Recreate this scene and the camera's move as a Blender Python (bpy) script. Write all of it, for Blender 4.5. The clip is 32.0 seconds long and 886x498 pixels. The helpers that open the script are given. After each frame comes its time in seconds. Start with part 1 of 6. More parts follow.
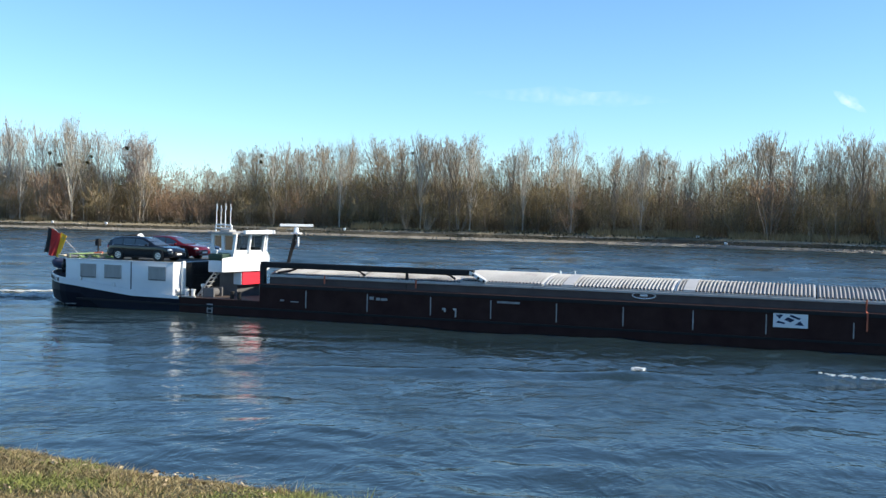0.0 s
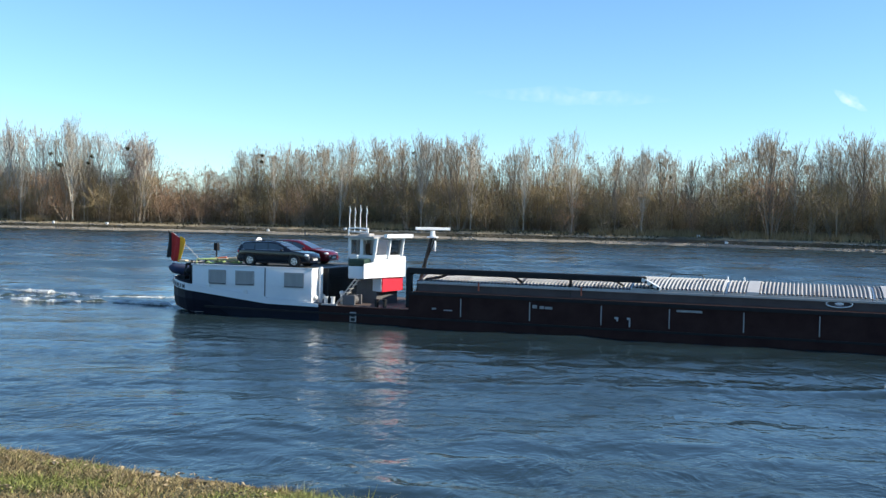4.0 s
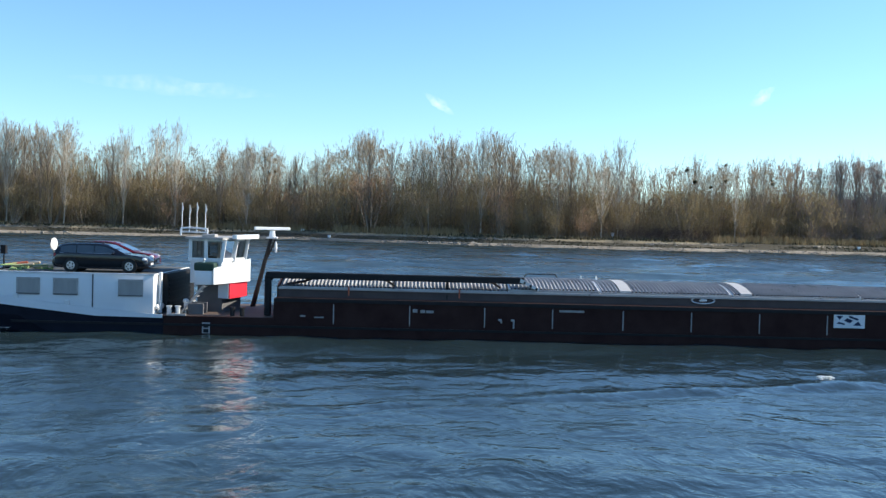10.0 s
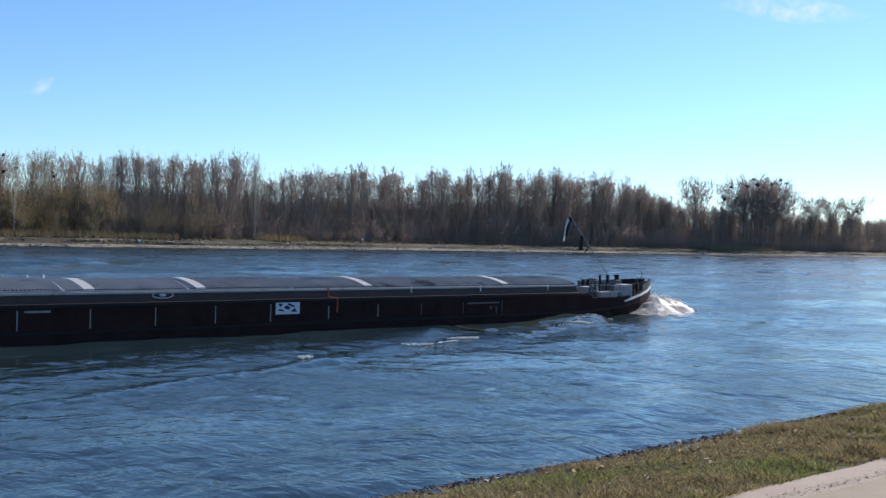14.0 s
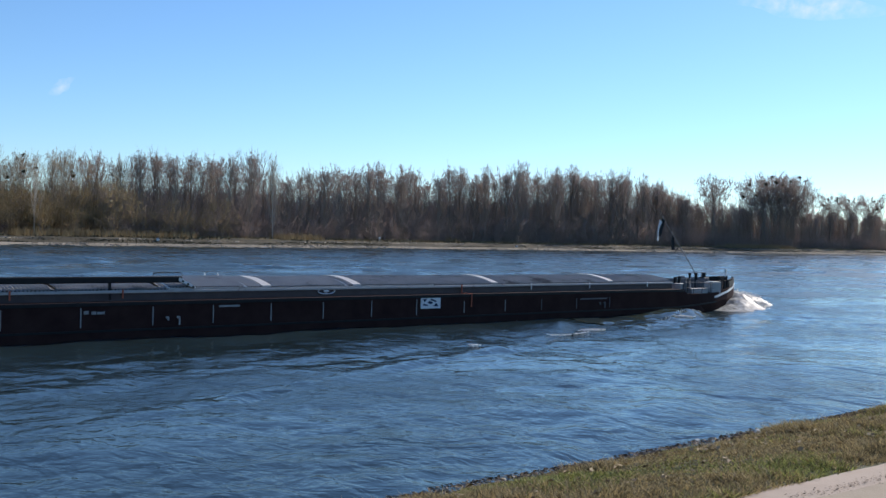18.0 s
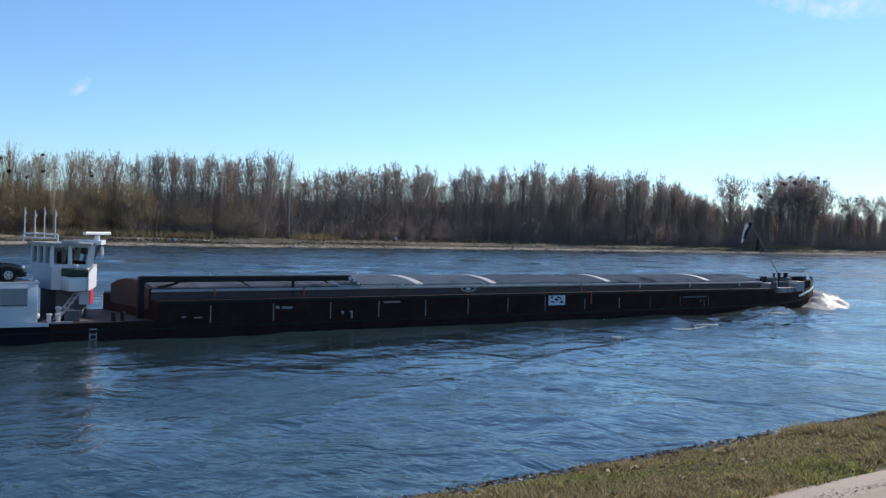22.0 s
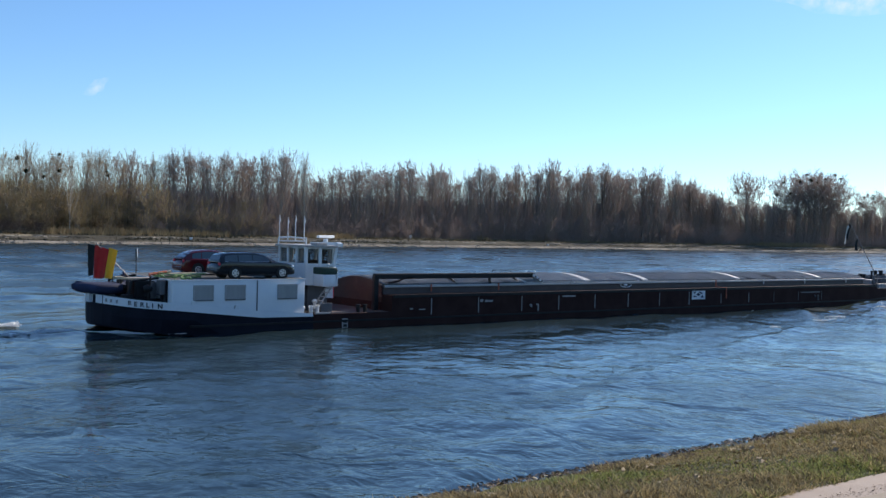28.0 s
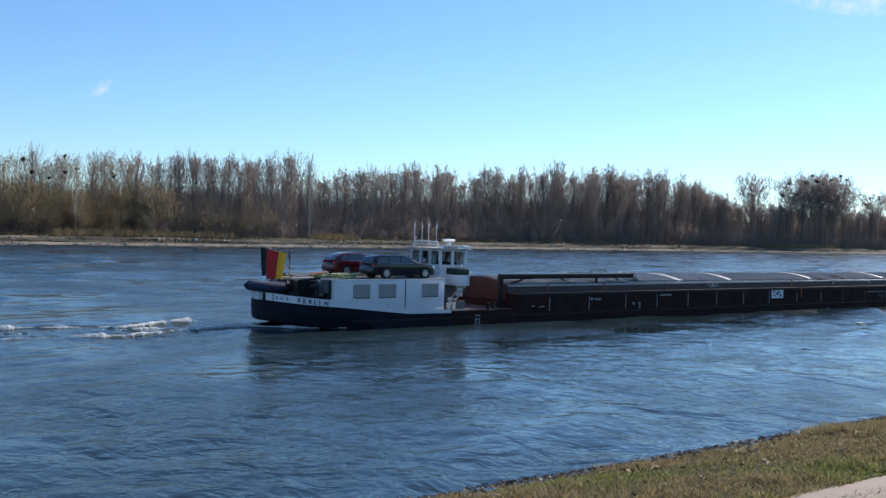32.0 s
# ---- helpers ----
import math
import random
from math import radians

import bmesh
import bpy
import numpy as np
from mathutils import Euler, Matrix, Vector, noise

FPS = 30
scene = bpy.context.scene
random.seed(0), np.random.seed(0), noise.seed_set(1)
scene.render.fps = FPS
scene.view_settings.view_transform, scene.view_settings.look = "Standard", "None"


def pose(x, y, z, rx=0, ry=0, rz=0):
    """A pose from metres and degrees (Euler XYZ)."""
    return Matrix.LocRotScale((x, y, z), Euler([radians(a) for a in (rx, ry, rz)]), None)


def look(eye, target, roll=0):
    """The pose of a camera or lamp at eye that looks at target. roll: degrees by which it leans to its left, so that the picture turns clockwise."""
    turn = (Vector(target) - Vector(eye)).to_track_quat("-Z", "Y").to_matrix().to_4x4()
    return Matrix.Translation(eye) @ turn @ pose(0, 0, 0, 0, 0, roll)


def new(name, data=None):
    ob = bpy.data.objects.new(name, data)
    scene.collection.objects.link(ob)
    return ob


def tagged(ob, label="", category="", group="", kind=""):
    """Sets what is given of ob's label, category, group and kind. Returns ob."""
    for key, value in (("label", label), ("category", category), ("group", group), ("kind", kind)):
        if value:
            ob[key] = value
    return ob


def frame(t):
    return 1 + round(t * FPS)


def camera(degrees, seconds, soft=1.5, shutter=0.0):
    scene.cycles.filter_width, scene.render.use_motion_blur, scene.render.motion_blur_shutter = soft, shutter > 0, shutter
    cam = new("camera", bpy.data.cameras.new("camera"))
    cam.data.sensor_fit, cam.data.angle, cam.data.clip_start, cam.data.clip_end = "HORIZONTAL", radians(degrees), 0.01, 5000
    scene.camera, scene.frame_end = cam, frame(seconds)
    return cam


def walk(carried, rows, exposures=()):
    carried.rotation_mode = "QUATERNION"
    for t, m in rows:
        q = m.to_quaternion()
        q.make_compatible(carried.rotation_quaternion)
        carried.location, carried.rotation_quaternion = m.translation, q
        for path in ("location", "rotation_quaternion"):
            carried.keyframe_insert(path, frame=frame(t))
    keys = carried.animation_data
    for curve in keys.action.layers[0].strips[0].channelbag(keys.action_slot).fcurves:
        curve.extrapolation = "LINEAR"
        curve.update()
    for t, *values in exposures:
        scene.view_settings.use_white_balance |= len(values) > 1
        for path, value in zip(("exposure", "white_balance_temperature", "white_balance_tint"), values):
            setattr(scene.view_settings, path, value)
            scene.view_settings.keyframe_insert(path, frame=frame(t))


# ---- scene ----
EYE = 6.12          # height of the lens above the river
SHIP_Y = 51.96      # distance of the ship's near side from the lens
# seconds, turn to the right, tilt up, lean, the ship's way along the river
PATH = [
    (0, -21.08, -1.70, 1.31, 0.74), (1, -21.07, -1.69, 1.33, 3.17), (2, -21.08, -1.68, 1.32, 5.58), (3, -21.09, -1.71, 1.28, 8.00),
    (3.5, -21.11, -1.72, 1.24, 9.21), (5.5, -21.13, -1.71, 1.18, 14.07), (6, -21.14, -1.70, 1.14, 15.26), (7, -21.16, -1.71, 1.09, 17.64),
    (8, -21.17, -1.72, 1.05, 20.04), (8.5, -20.85, -1.71, 1.06, 21.20), (9, -14.06, -1.66, 1.21, 22.31), (9.5, -4.91, -1.58, 1.37, 23.65),
    (10, 1.07, -1.54, 1.47, 24.79), (10.5, 7.02, -1.48, 1.51, 25.89), (11, 13.16, -1.37, 1.62, 27.00), (11.5, 18.91, -1.28, 1.57, 28.05),
    (12, 24.67, -1.17, 1.58, 29.25), (12.5, 30.35, -1.14, 1.62, 30.72), (13, 34.22, -1.02, 1.72, 32.07), (13.5, 38.07, -0.87, 1.70, 33.13),
    (14, 40.30, -0.82, 1.66, 34.23), (14.5, 40.29, -0.90, 1.61, 35.41), (16.5, 39.82, -0.93, 1.59, 40.15), (17, 39.65, -0.94, 1.58, 41.34),
    (18, 39.33, -0.93, 1.56, 43.87), (19, 39.05, -0.95, 1.59, 46.35), (20, 38.81, -0.96, 1.61, 48.93), (21, 38.59, -0.95, 1.61, 51.43),
    (22, 38.40, -0.95, 1.63, 54.07), (23, 38.23, -1.00, 1.63, 56.56), (24, 38.06, -1.05, 1.63, 59.02), (25, 37.91, -1.09, 1.60, 61.35),
    (25.5, 37.88, -1.10, 1.59, 62.46), (27.5, 37.62, -1.09, 1.56, 67.24), (28, 37.57, -1.06, 1.52, 68.45), (29, 37.49, -1.05, 1.51, 70.92),
    (30, 37.41, -1.04, 1.51, 73.42), (31, 37.34, -1.03, 1.51, 75.93), (32, 37.29, -1.00, 1.50, 78.47),
]


def aim(turn, tilt, lean):
    return pose(0, 0, EYE, 90 + tilt, 0, -turn) @ pose(0, 0, 0, 0, 0, lean)


cam = camera(47.5, 32.0, soft=1.4)
walk(cam, [(t, aim(a, b, c)) for t, a, b, c, _ in PATH], exposures=[
    (0, 0.70, 6420, 8), (8.5, 0.71, 6420, 8), (10.5, 0.75, 6420, 9), (12, 0.63, 6400, 11), (13, 0.38, 6320, 13), (14, 0.21, 6250, 14), (15, 0.16, 6250, 14),
    (20, 0.13, 6250, 14), (25, 0.18, 6250, 14), (32, 0.19, 6250, 14)])

# ---- sky and sun ----
SUN_TURN, SUN_HIGH = 80.0, 30.0     # degrees to the right of straight across, degrees up
world = bpy.data.worlds.new("sky")
scene.world = world
world.use_nodes = True
wn, wl = world.node_tree.nodes, world.node_tree.links
sky = wn.new("ShaderNodeTexSky")
sky.sky_type = "NISHITA"
sky.sun_disc = False
sky.sun_elevation = radians(SUN_HIGH)
sky.sun_rotation = radians(SUN_TURN)
sky.altitude, sky.air_density, sky.dust_density, sky.ozone_density = 400, 1.0, 0.14, 3.6
clear = wn.new("ShaderNodeMixRGB")
clear.blend_type = "MULTIPLY"
clear.inputs[0].default_value, clear.inputs[2].default_value = 1.0, (0.775, 0.955, 1.07, 1)
wl.new(sky.outputs[0], clear.inputs[1])
wl.new(clear.outputs[0], wn["Background"].inputs[0])
wn["Background"].inputs[1].default_value = 0.125
lamp = bpy.data.lights.new("sun", "SUN")
lamp.energy, lamp.angle, lamp.color = 5.0, radians(0.53), (1.0, 0.91, 0.77)
sun = new("sun", lamp)
sun.matrix_world = look((math.sin(radians(SUN_TURN)) * 200, math.cos(radians(SUN_TURN)) * 200, math.tan(radians(SUN_HIGH)) * 200), (0, 0, 0))


# ---- materials ----
def surf(name, c1, c2, scale=2.0, rough=0.6, metal=0.0, bump=0.0, fine=0.0, stretch=(1, 1, 1), spots=None, spot_scale=0.6, spot_at=0.6, vary=0.0, coat=0.0):
    """A two-scale procedural surface: c1 to c2 by noise, spots of a third colour, grain in the relief."""
    m = bpy.data.materials.new(name)
    m.use_nodes = True
    n, l = m.node_tree.nodes, m.node_tree.links
    b = n["Principled BSDF"]
    co = n.new("ShaderNodeTexCoord")
    mp = n.new("ShaderNodeMapping")
    mp.inputs["Scale"].default_value = stretch
    l.new(co.outputs["Object"], mp.inputs[0])
    t1 = n.new("ShaderNodeTexNoise")
    t1.inputs["Scale"].default_value, t1.inputs["Detail"].default_value, t1.inputs["Roughness"].default_value = scale, 6, 0.65
    l.new(mp.outputs[0], t1.inputs[0])
    ramp = n.new("ShaderNodeValToRGB")
    ramp.color_ramp.elements[0].position, ramp.color_ramp.elements[1].position = 0.3, 0.7
    ramp.color_ramp.elements[0].color, ramp.color_ramp.elements[1].color = (*c1, 1), (*c2, 1)
    l.new(t1.outputs[0], ramp.inputs[0])
    out = ramp.outputs[0]
    if spots:
        t2 = n.new("ShaderNodeTexNoise")
        t2.inputs["Scale"].default_value, t2.inputs["Detail"].default_value, t2.inputs["Roughness"].default_value = spot_scale, 8, 0.7
        l.new(mp.outputs[0], t2.inputs[0])
        r2 = n.new("ShaderNodeValToRGB")
        r2.color_ramp.elements[0].position, r2.color_ramp.elements[1].position = spot_at, spot_at + 0.09
        l.new(t2.outputs[0], r2.inputs[0])
        mix = n.new("ShaderNodeMixRGB")
        mix.inputs[2].default_value = (*spots, 1)
        l.new(r2.outputs[0], mix.inputs[0])
        l.new(out, mix.inputs[1])
        out = mix.outputs[0]
    if vary:
        info = n.new("ShaderNodeObjectInfo")
        hsv = n.new("ShaderNodeHueSaturation")
        mul = n.new("ShaderNodeMapRange")
        mul.inputs["To Min"].default_value, mul.inputs["To Max"].default_value = 1 - vary, 1 + vary
        l.new(info.outputs["Random"], mul.inputs[0])
        l.new(mul.outputs[0], hsv.inputs["Value"])
        l.new(out, hsv.inputs["Color"])
        out = hsv.outputs[0]
    l.new(out, b.inputs["Base Color"])
    b.inputs["Roughness"].default_value, b.inputs["Metallic"].default_value = rough, metal
    b.inputs["Coat Weight"].default_value, b.inputs["Coat Roughness"].default_value = coat, 0.05
    if bump:
        t3 = n.new("ShaderNodeTexNoise")
        t3.inputs["Scale"].default_value, t3.inputs["Detail"].default_value = fine or scale * 6, 4
        l.new(mp.outputs[0], t3.inputs[0])
        bp = n.new("ShaderNodeBump")
        bp.inputs["Strength"].default_value, bp.inputs["Distance"].default_value = 0.6, bump
        l.new(t3.outputs[0], bp.inputs["Height"])
        l.new(bp.outputs[0], b.inputs["Normal"])
    return m


def island(name, c1, c2, rough=0.8):
    """Each loose piece of a joined mesh takes its own shade between c1 and c2."""
    m = bpy.data.materials.new(name)
    m.use_nodes = True
    n, l = m.node_tree.nodes, m.node_tree.links
    g = n.new("ShaderNodeNewGeometry")
    ramp = n.new("ShaderNodeValToRGB")
    ramp.color_ramp.elements[0].color, ramp.color_ramp.elements[1].color = (*c1, 1), (*c2, 1)
    l.new(g.outputs["Random Per Island"], ramp.inputs[0])
    l.new(ramp.outputs[0], n["Principled BSDF"].inputs["Base Color"])
    n["Principled BSDF"].inputs["Roughness"].default_value = rough
    return m


def water_material():
    m = bpy.data.materials.new("river_water")
    m.use_nodes = True
    n, l = m.node_tree.nodes, m.node_tree.links
    b = n["Principled BSDF"]
    b.inputs["Base Color"].default_value = (0.017, 0.031, 0.036, 1)
    b.inputs["IOR"].default_value = 1.26
    co = n.new("ShaderNodeTexCoord")
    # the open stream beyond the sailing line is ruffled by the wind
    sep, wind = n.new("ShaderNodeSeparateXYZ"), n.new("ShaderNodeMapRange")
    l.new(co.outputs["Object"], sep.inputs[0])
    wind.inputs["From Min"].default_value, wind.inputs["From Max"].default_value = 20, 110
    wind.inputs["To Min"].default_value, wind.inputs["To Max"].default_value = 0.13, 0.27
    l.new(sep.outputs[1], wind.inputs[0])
    calm = n.new("ShaderNodeMapRange")
    calm.inputs["From Min"].default_value, calm.inputs["From Max"].default_value = 22, 120
    calm.inputs["To Min"].default_value, calm.inputs["To Max"].default_value = 1.0, 0.30
    l.new(sep.outputs[1], calm.inputs[0])
    # slicks and ruffled patches
    stretch = n.new("ShaderNodeMapping")
    stretch.inputs["Scale"].default_value = (0.8, 1.05, 1)
    stretch.inputs["Rotation"].default_value = (0, 0, 0.12)
    l.new(co.outputs["Object"], stretch.inputs[0])
    slick, patch = n.new("ShaderNodeTexNoise"), n.new("ShaderNodeMapRange")
    slick.inputs["Scale"].default_value, slick.inputs["Detail"].default_value, slick.inputs["Distortion"].default_value = 0.085, 5, 0.8
    l.new(stretch.outputs[0], slick.inputs[0])
    patch.inputs["From Min"].default_value, patch.inputs["From Max"].default_value = 0.36, 0.64
    patch.inputs["To Min"].default_value, patch.inputs["To Max"].default_value = 0.5, 1.5
    l.new(slick.outputs[0], patch.inputs[0])
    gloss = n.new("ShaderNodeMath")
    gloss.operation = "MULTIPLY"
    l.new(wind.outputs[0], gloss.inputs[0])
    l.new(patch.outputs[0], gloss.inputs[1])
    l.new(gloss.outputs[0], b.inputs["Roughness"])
    ruffle = n.new("ShaderNodeMath")
    ruffle.operation = "MULTIPLY"
    l.new(calm.outputs[0], ruffle.inputs[0])
    l.new(patch.outputs[0], ruffle.inputs[1])
    last = None
    for scale, size, dist in ((0.16, (1.0, 1.0, 1), 0.22), (0.5, (1.1, 0.9, 1), 0.105), (1.4, (1.1, 0.8, 1), 0.040), (4.0, (1.1, 0.9, 1), 0.004)):
        mp = n.new("ShaderNodeMapping")
        mp.inputs["Scale"].default_value = size
        mp.inputs["Rotation"].default_value = (0, 0, 0.25)
        l.new(co.outputs["Object"], mp.inputs[0])
        t = n.new("ShaderNodeTexNoise")
        t.inputs["Scale"].default_value, t.inputs["Detail"].default_value, t.inputs["Distortion"].default_value = scale, 3, 1.2
        l.new(mp.outputs[0], t.inputs[0])
        bp = n.new("ShaderNodeBump")
        bp.inputs["Distance"].default_value = dist
        l.new(t.outputs[0], bp.inputs["Height"])
        l.new(ruffle.outputs[0], bp.inputs["Strength"])
        if last:
            l.new(last.outputs[0], bp.inputs["Normal"])
        last = bp
    l.new(last.outputs[0], b.inputs["Normal"])
    return m


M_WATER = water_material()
M_GRASS = surf("meadow", (0.032, 0.045, 0.012), (0.075, 0.07, 0.026), 0.9, 0.9, bump=0.03, fine=14, spots=(0.13, 0.10, 0.055), spot_scale=2.2, spot_at=0.55)
M_PATH = surf("path_gravel", (0.342, 0.261, 0.194), (0.414, 0.324, 0.248), 1.5, 0.9, bump=0.01, fine=40, spots=(0.31, 0.245, 0.185), spot_scale=3)
M_PAVING = surf("worn_paving", (0.275, 0.216, 0.147), (0.35, 0.278, 0.195), 1.5, 0.9, bump=0.006, fine=60, spots=(0.23, 0.18, 0.145), spot_scale=2.2)
M_BLADE = island("grass_blade", (0.035, 0.05, 0.011), (0.42, 0.43, 0.125))
M_DRYBLADE = island("dry_blade", (0.06, 0.044, 0.020), (0.54, 0.42, 0.205))
M_BARK = surf("bark", (0.24, 0.19, 0.14), (0.34, 0.275, 0.21), 1.2, 0.9, vary=0.25)
M_PALE = surf("pale_bark", (0.40, 0.37, 0.31), (0.52, 0.48, 0.41), 0.8, 0.85, vary=0.15, spots=(0.14, 0.12, 0.1), spot_scale=0.5, spot_at=0.62)
M_TWIG = island("twigs", (0.323, 0.261, 0.182), (0.397, 0.328, 0.236), 0.85)
M_TWIGPALE = island("pale_twigs", (0.423, 0.360, 0.293), (0.513, 0.441, 0.369), 0.85)
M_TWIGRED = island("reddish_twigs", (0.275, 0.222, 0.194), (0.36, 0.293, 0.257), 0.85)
M_BUSH = island("brush", (0.189, 0.135, 0.079), (0.261, 0.189, 0.113), 0.9)
M_THICKET = island("thicket_stems", (0.15, 0.11, 0.065), (0.25, 0.19, 0.115), 0.9)
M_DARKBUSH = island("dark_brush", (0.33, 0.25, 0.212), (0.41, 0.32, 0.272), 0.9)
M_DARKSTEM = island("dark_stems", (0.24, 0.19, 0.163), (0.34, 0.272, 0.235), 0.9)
M_BRIAR = island("briar", (0.075, 0.05, 0.04), (0.13, 0.09, 0.07), 0.9)
M_SAPLING = island("sapling_twigs", (0.302, 0.230, 0.122), (0.387, 0.302, 0.167), 0.9)
M_RUSSET = island("russet_twigs", (0.342, 0.211, 0.126), (0.495, 0.329, 0.207), 0.9)
M_REED = island("dry_reed", (0.270, 0.194, 0.099), (0.423, 0.320, 0.176), 0.9)
M_MISTLE = island("mistletoe", (0.03, 0.035, 0.015), (0.06, 0.06, 0.03), 0.9)
M_LEAFLITTER = island("dead_leaf", (0.10, 0.062, 0.032), (0.50, 0.38, 0.22), 0.95)
M_BROWNLEAF = island("brown_leaf", (0.030, 0.019, 0.012), (0.17, 0.11, 0.065), 0.95)
M_RUBBLE = island("rubble", (0.20, 0.175, 0.14), (0.46, 0.42, 0.36), 0.9)
M_TUSSOCK = island("tussock", (0.045, 0.038, 0.018), (0.13, 0.105, 0.055), 0.95)
M_STONE = island("bank_stone", (0.19, 0.165, 0.13), (0.29, 0.255, 0.205), 0.9)
M_GRAVEL = surf("bank_gravel", (0.17, 0.147, 0.112), (0.30, 0.262, 0.208), 0.15, 0.95, bump=0.03, fine=2, spots=(0.12, 0.10, 0.07), spot_scale=0.09, spot_at=0.56)
M_STRAW = surf("bank_straw", (0.17, 0.138, 0.085), (0.28, 0.23, 0.145), 0.2, 0.95, bump=0.05, fine=2, spots=(0.08, 0.068, 0.04), spot_scale=0.06, spot_at=0.52)
M_HULL = surf("black_hull_paint", (0.030, 0.014, 0.013), (0.050, 0.027, 0.023), 0.8, 0.7, bump=0.004, fine=1.6, spots=(0.036, 0.020, 0.015), spot_scale=0.9, spot_at=0.62)
M_HULL.node_tree.nodes["Principled BSDF"].inputs["Specular IOR Level"].default_value = 0.05
M_NAVY = surf("blue_black_paint", (0.007, 0.008, 0.014), (0.014, 0.015, 0.024), 0.8, 0.6, bump=0.004, fine=1.6, spots=(0.022, 0.018, 0.02), spot_scale=0.9, spot_at=0.64)
M_NAVY.node_tree.nodes["Principled BSDF"].inputs["Specular IOR Level"].default_value = 0.12
M_WHITE = surf("white_ship_paint", (0.67, 0.68, 0.69), (0.75, 0.75, 0.74), 0.7, 0.35, spots=(0.62, 0.58, 0.52), spot_scale=1.4, spot_at=0.66)
M_GREY = surf("grey_coaming_paint", (0.085, 0.083, 0.085), (0.13, 0.127, 0.127), 0.9, 0.6, spots=(0.16, 0.09, 0.06), spot_scale=1.2, spot_at=0.66)
M_HATCH = surf("aluminium_hatch", (0.27, 0.268, 0.265), (0.37, 0.365, 0.36), 0.5, 0.75, 0.0, spots=(0.20, 0.19, 0.185), spot_scale=0.35, spot_at=0.55)
# same cover metal, coloured darker for ribs that turn their shaded side
M_HATCHSHADE = surf("shaded_hatch", (0.22, 0.215, 0.213), (0.31, 0.305, 0.30), 0.5, 0.7, 0.0, spots=(0.075, 0.07, 0.07), spot_scale=0.35, spot_at=0.55)
M_COAMING = surf("coaming_paint", (0.052, 0.034, 0.032), (0.080, 0.056, 0.051), 0.9, 0.55, spots=(0.085, 0.055, 0.042), spot_scale=1.2, spot_at=0.62)
M_WELD = surf("worn_weld", (0.20, 0.188, 0.175), (0.34, 0.32, 0.30), 3, 0.7)
M_ROOFDECK = surf("roof_deck", (0.06, 0.065, 0.06), (0.10, 0.10, 0.09), 1.0, 0.8)
M_SKIRT = surf("pale_grey_edge", (0.33, 0.31, 0.29), (0.45, 0.43, 0.40), 1.2, 0.36, spots=(0.15, 0.12, 0.1), spot_scale=1.5, spot_at=0.64)
M_PLATE = surf("bare_aluminium", (0.62, 0.62, 0.61), (0.74, 0.74, 0.72), 1.0, 0.4, 0.3)
M_WORNPLATE = surf("worn_plate", (0.40, 0.39, 0.375), (0.50, 0.485, 0.465), 1.0, 0.55, spots=(0.3, 0.28, 0.26), spot_scale=2)
M_BLACK = surf("black_steel", (0.010, 0.010, 0.011), (0.019, 0.018, 0.018), 2, 0.6)
M_BLACK.node_tree.nodes["Principled BSDF"].inputs["Specular IOR Level"].default_value = 0.25
M_RED = surf("red_ship_paint", (0.58, 0.018, 0.04), (0.66, 0.03, 0.055), 0.8, 0.4)
M_DECK = surf("brown_deck", (0.075, 0.052, 0.044), (0.11, 0.077, 0.063), 1.0, 0.8, spots=(0.08, 0.07, 0.065), spot_scale=0.8)
# base lightened to stand for daylight seen through the car windows
M_GLASS = surf("dark_glass", (0.035, 0.045, 0.055), (0.06, 0.075, 0.09), 0.5, 0.06, coat=0.5)


def pane_material():
    """Thin clear glass: it lets the view through and shines at a slant."""
    m = bpy.data.materials.new("clear_pane")
    m.use_nodes = True
    n, l = m.node_tree.nodes, m.node_tree.links
    tr, gl, mx, fr = n.new("ShaderNodeBsdfTransparent"), n.new("ShaderNodeBsdfGlossy"), n.new("ShaderNodeMixShader"), n.new("ShaderNodeFresnel")
    tr.inputs[0].default_value = (0.50, 0.54, 0.55, 1)
    gl.inputs["Roughness"].default_value = 0.03
    fr.inputs[0].default_value = 1.5
    l.new(fr.outputs[0], mx.inputs[0])
    l.new(tr.outputs[0], mx.inputs[1])
    l.new(gl.outputs[0], mx.inputs[2])
    l.new(mx.outputs[0], n["Material Output"].inputs[0])
    return m


M_PANE = pane_material()
M_CURTAIN = surf("curtained_pane", (0.27, 0.265, 0.255), (0.34, 0.33, 0.315), 1.0, 0.3, stretch=(2, 1, 0.4))
M_TYRE = surf("rubber", (0.014, 0.014, 0.014), (0.02, 0.02, 0.02), 4, 0.85)
M_RIM = surf("alloy", (0.55, 0.55, 0.56), (0.65, 0.65, 0.66), 3, 0.3, 0.8)
M_CARBLUE = surf("dark_blue_car_paint", (0.003, 0.004, 0.008), (0.005, 0.006, 0.010), 1, 0.18, coat=0.2)
M_CARRED = surf("dark_red_car_paint", (0.075, 0.003, 0.006), (0.10, 0.004, 0.008), 1, 0.2, coat=0.2)
M_LAMPGLASS = surf("headlamp_glass", (0.7, 0.72, 0.74), (0.82, 0.84, 0.85), 8, 0.12, 0.3, coat=1.0)
M_CREAM = surf("faded_cream_paint", (0.55, 0.42, 0.27), (0.66, 0.52, 0.36), 3, 0.7)
M_ORANGE = surf("orange_strap", (0.40, 0.085, 0.04), (0.50, 0.13, 0.06), 4, 0.7)
M_RUST = surf("rust_brown_paint", (0.022, 0.007, 0.005), (0.045, 0.016, 0.009), 0.9, 0.6, spots=(0.06, 0.03, 0.025), spot_scale=0.9)
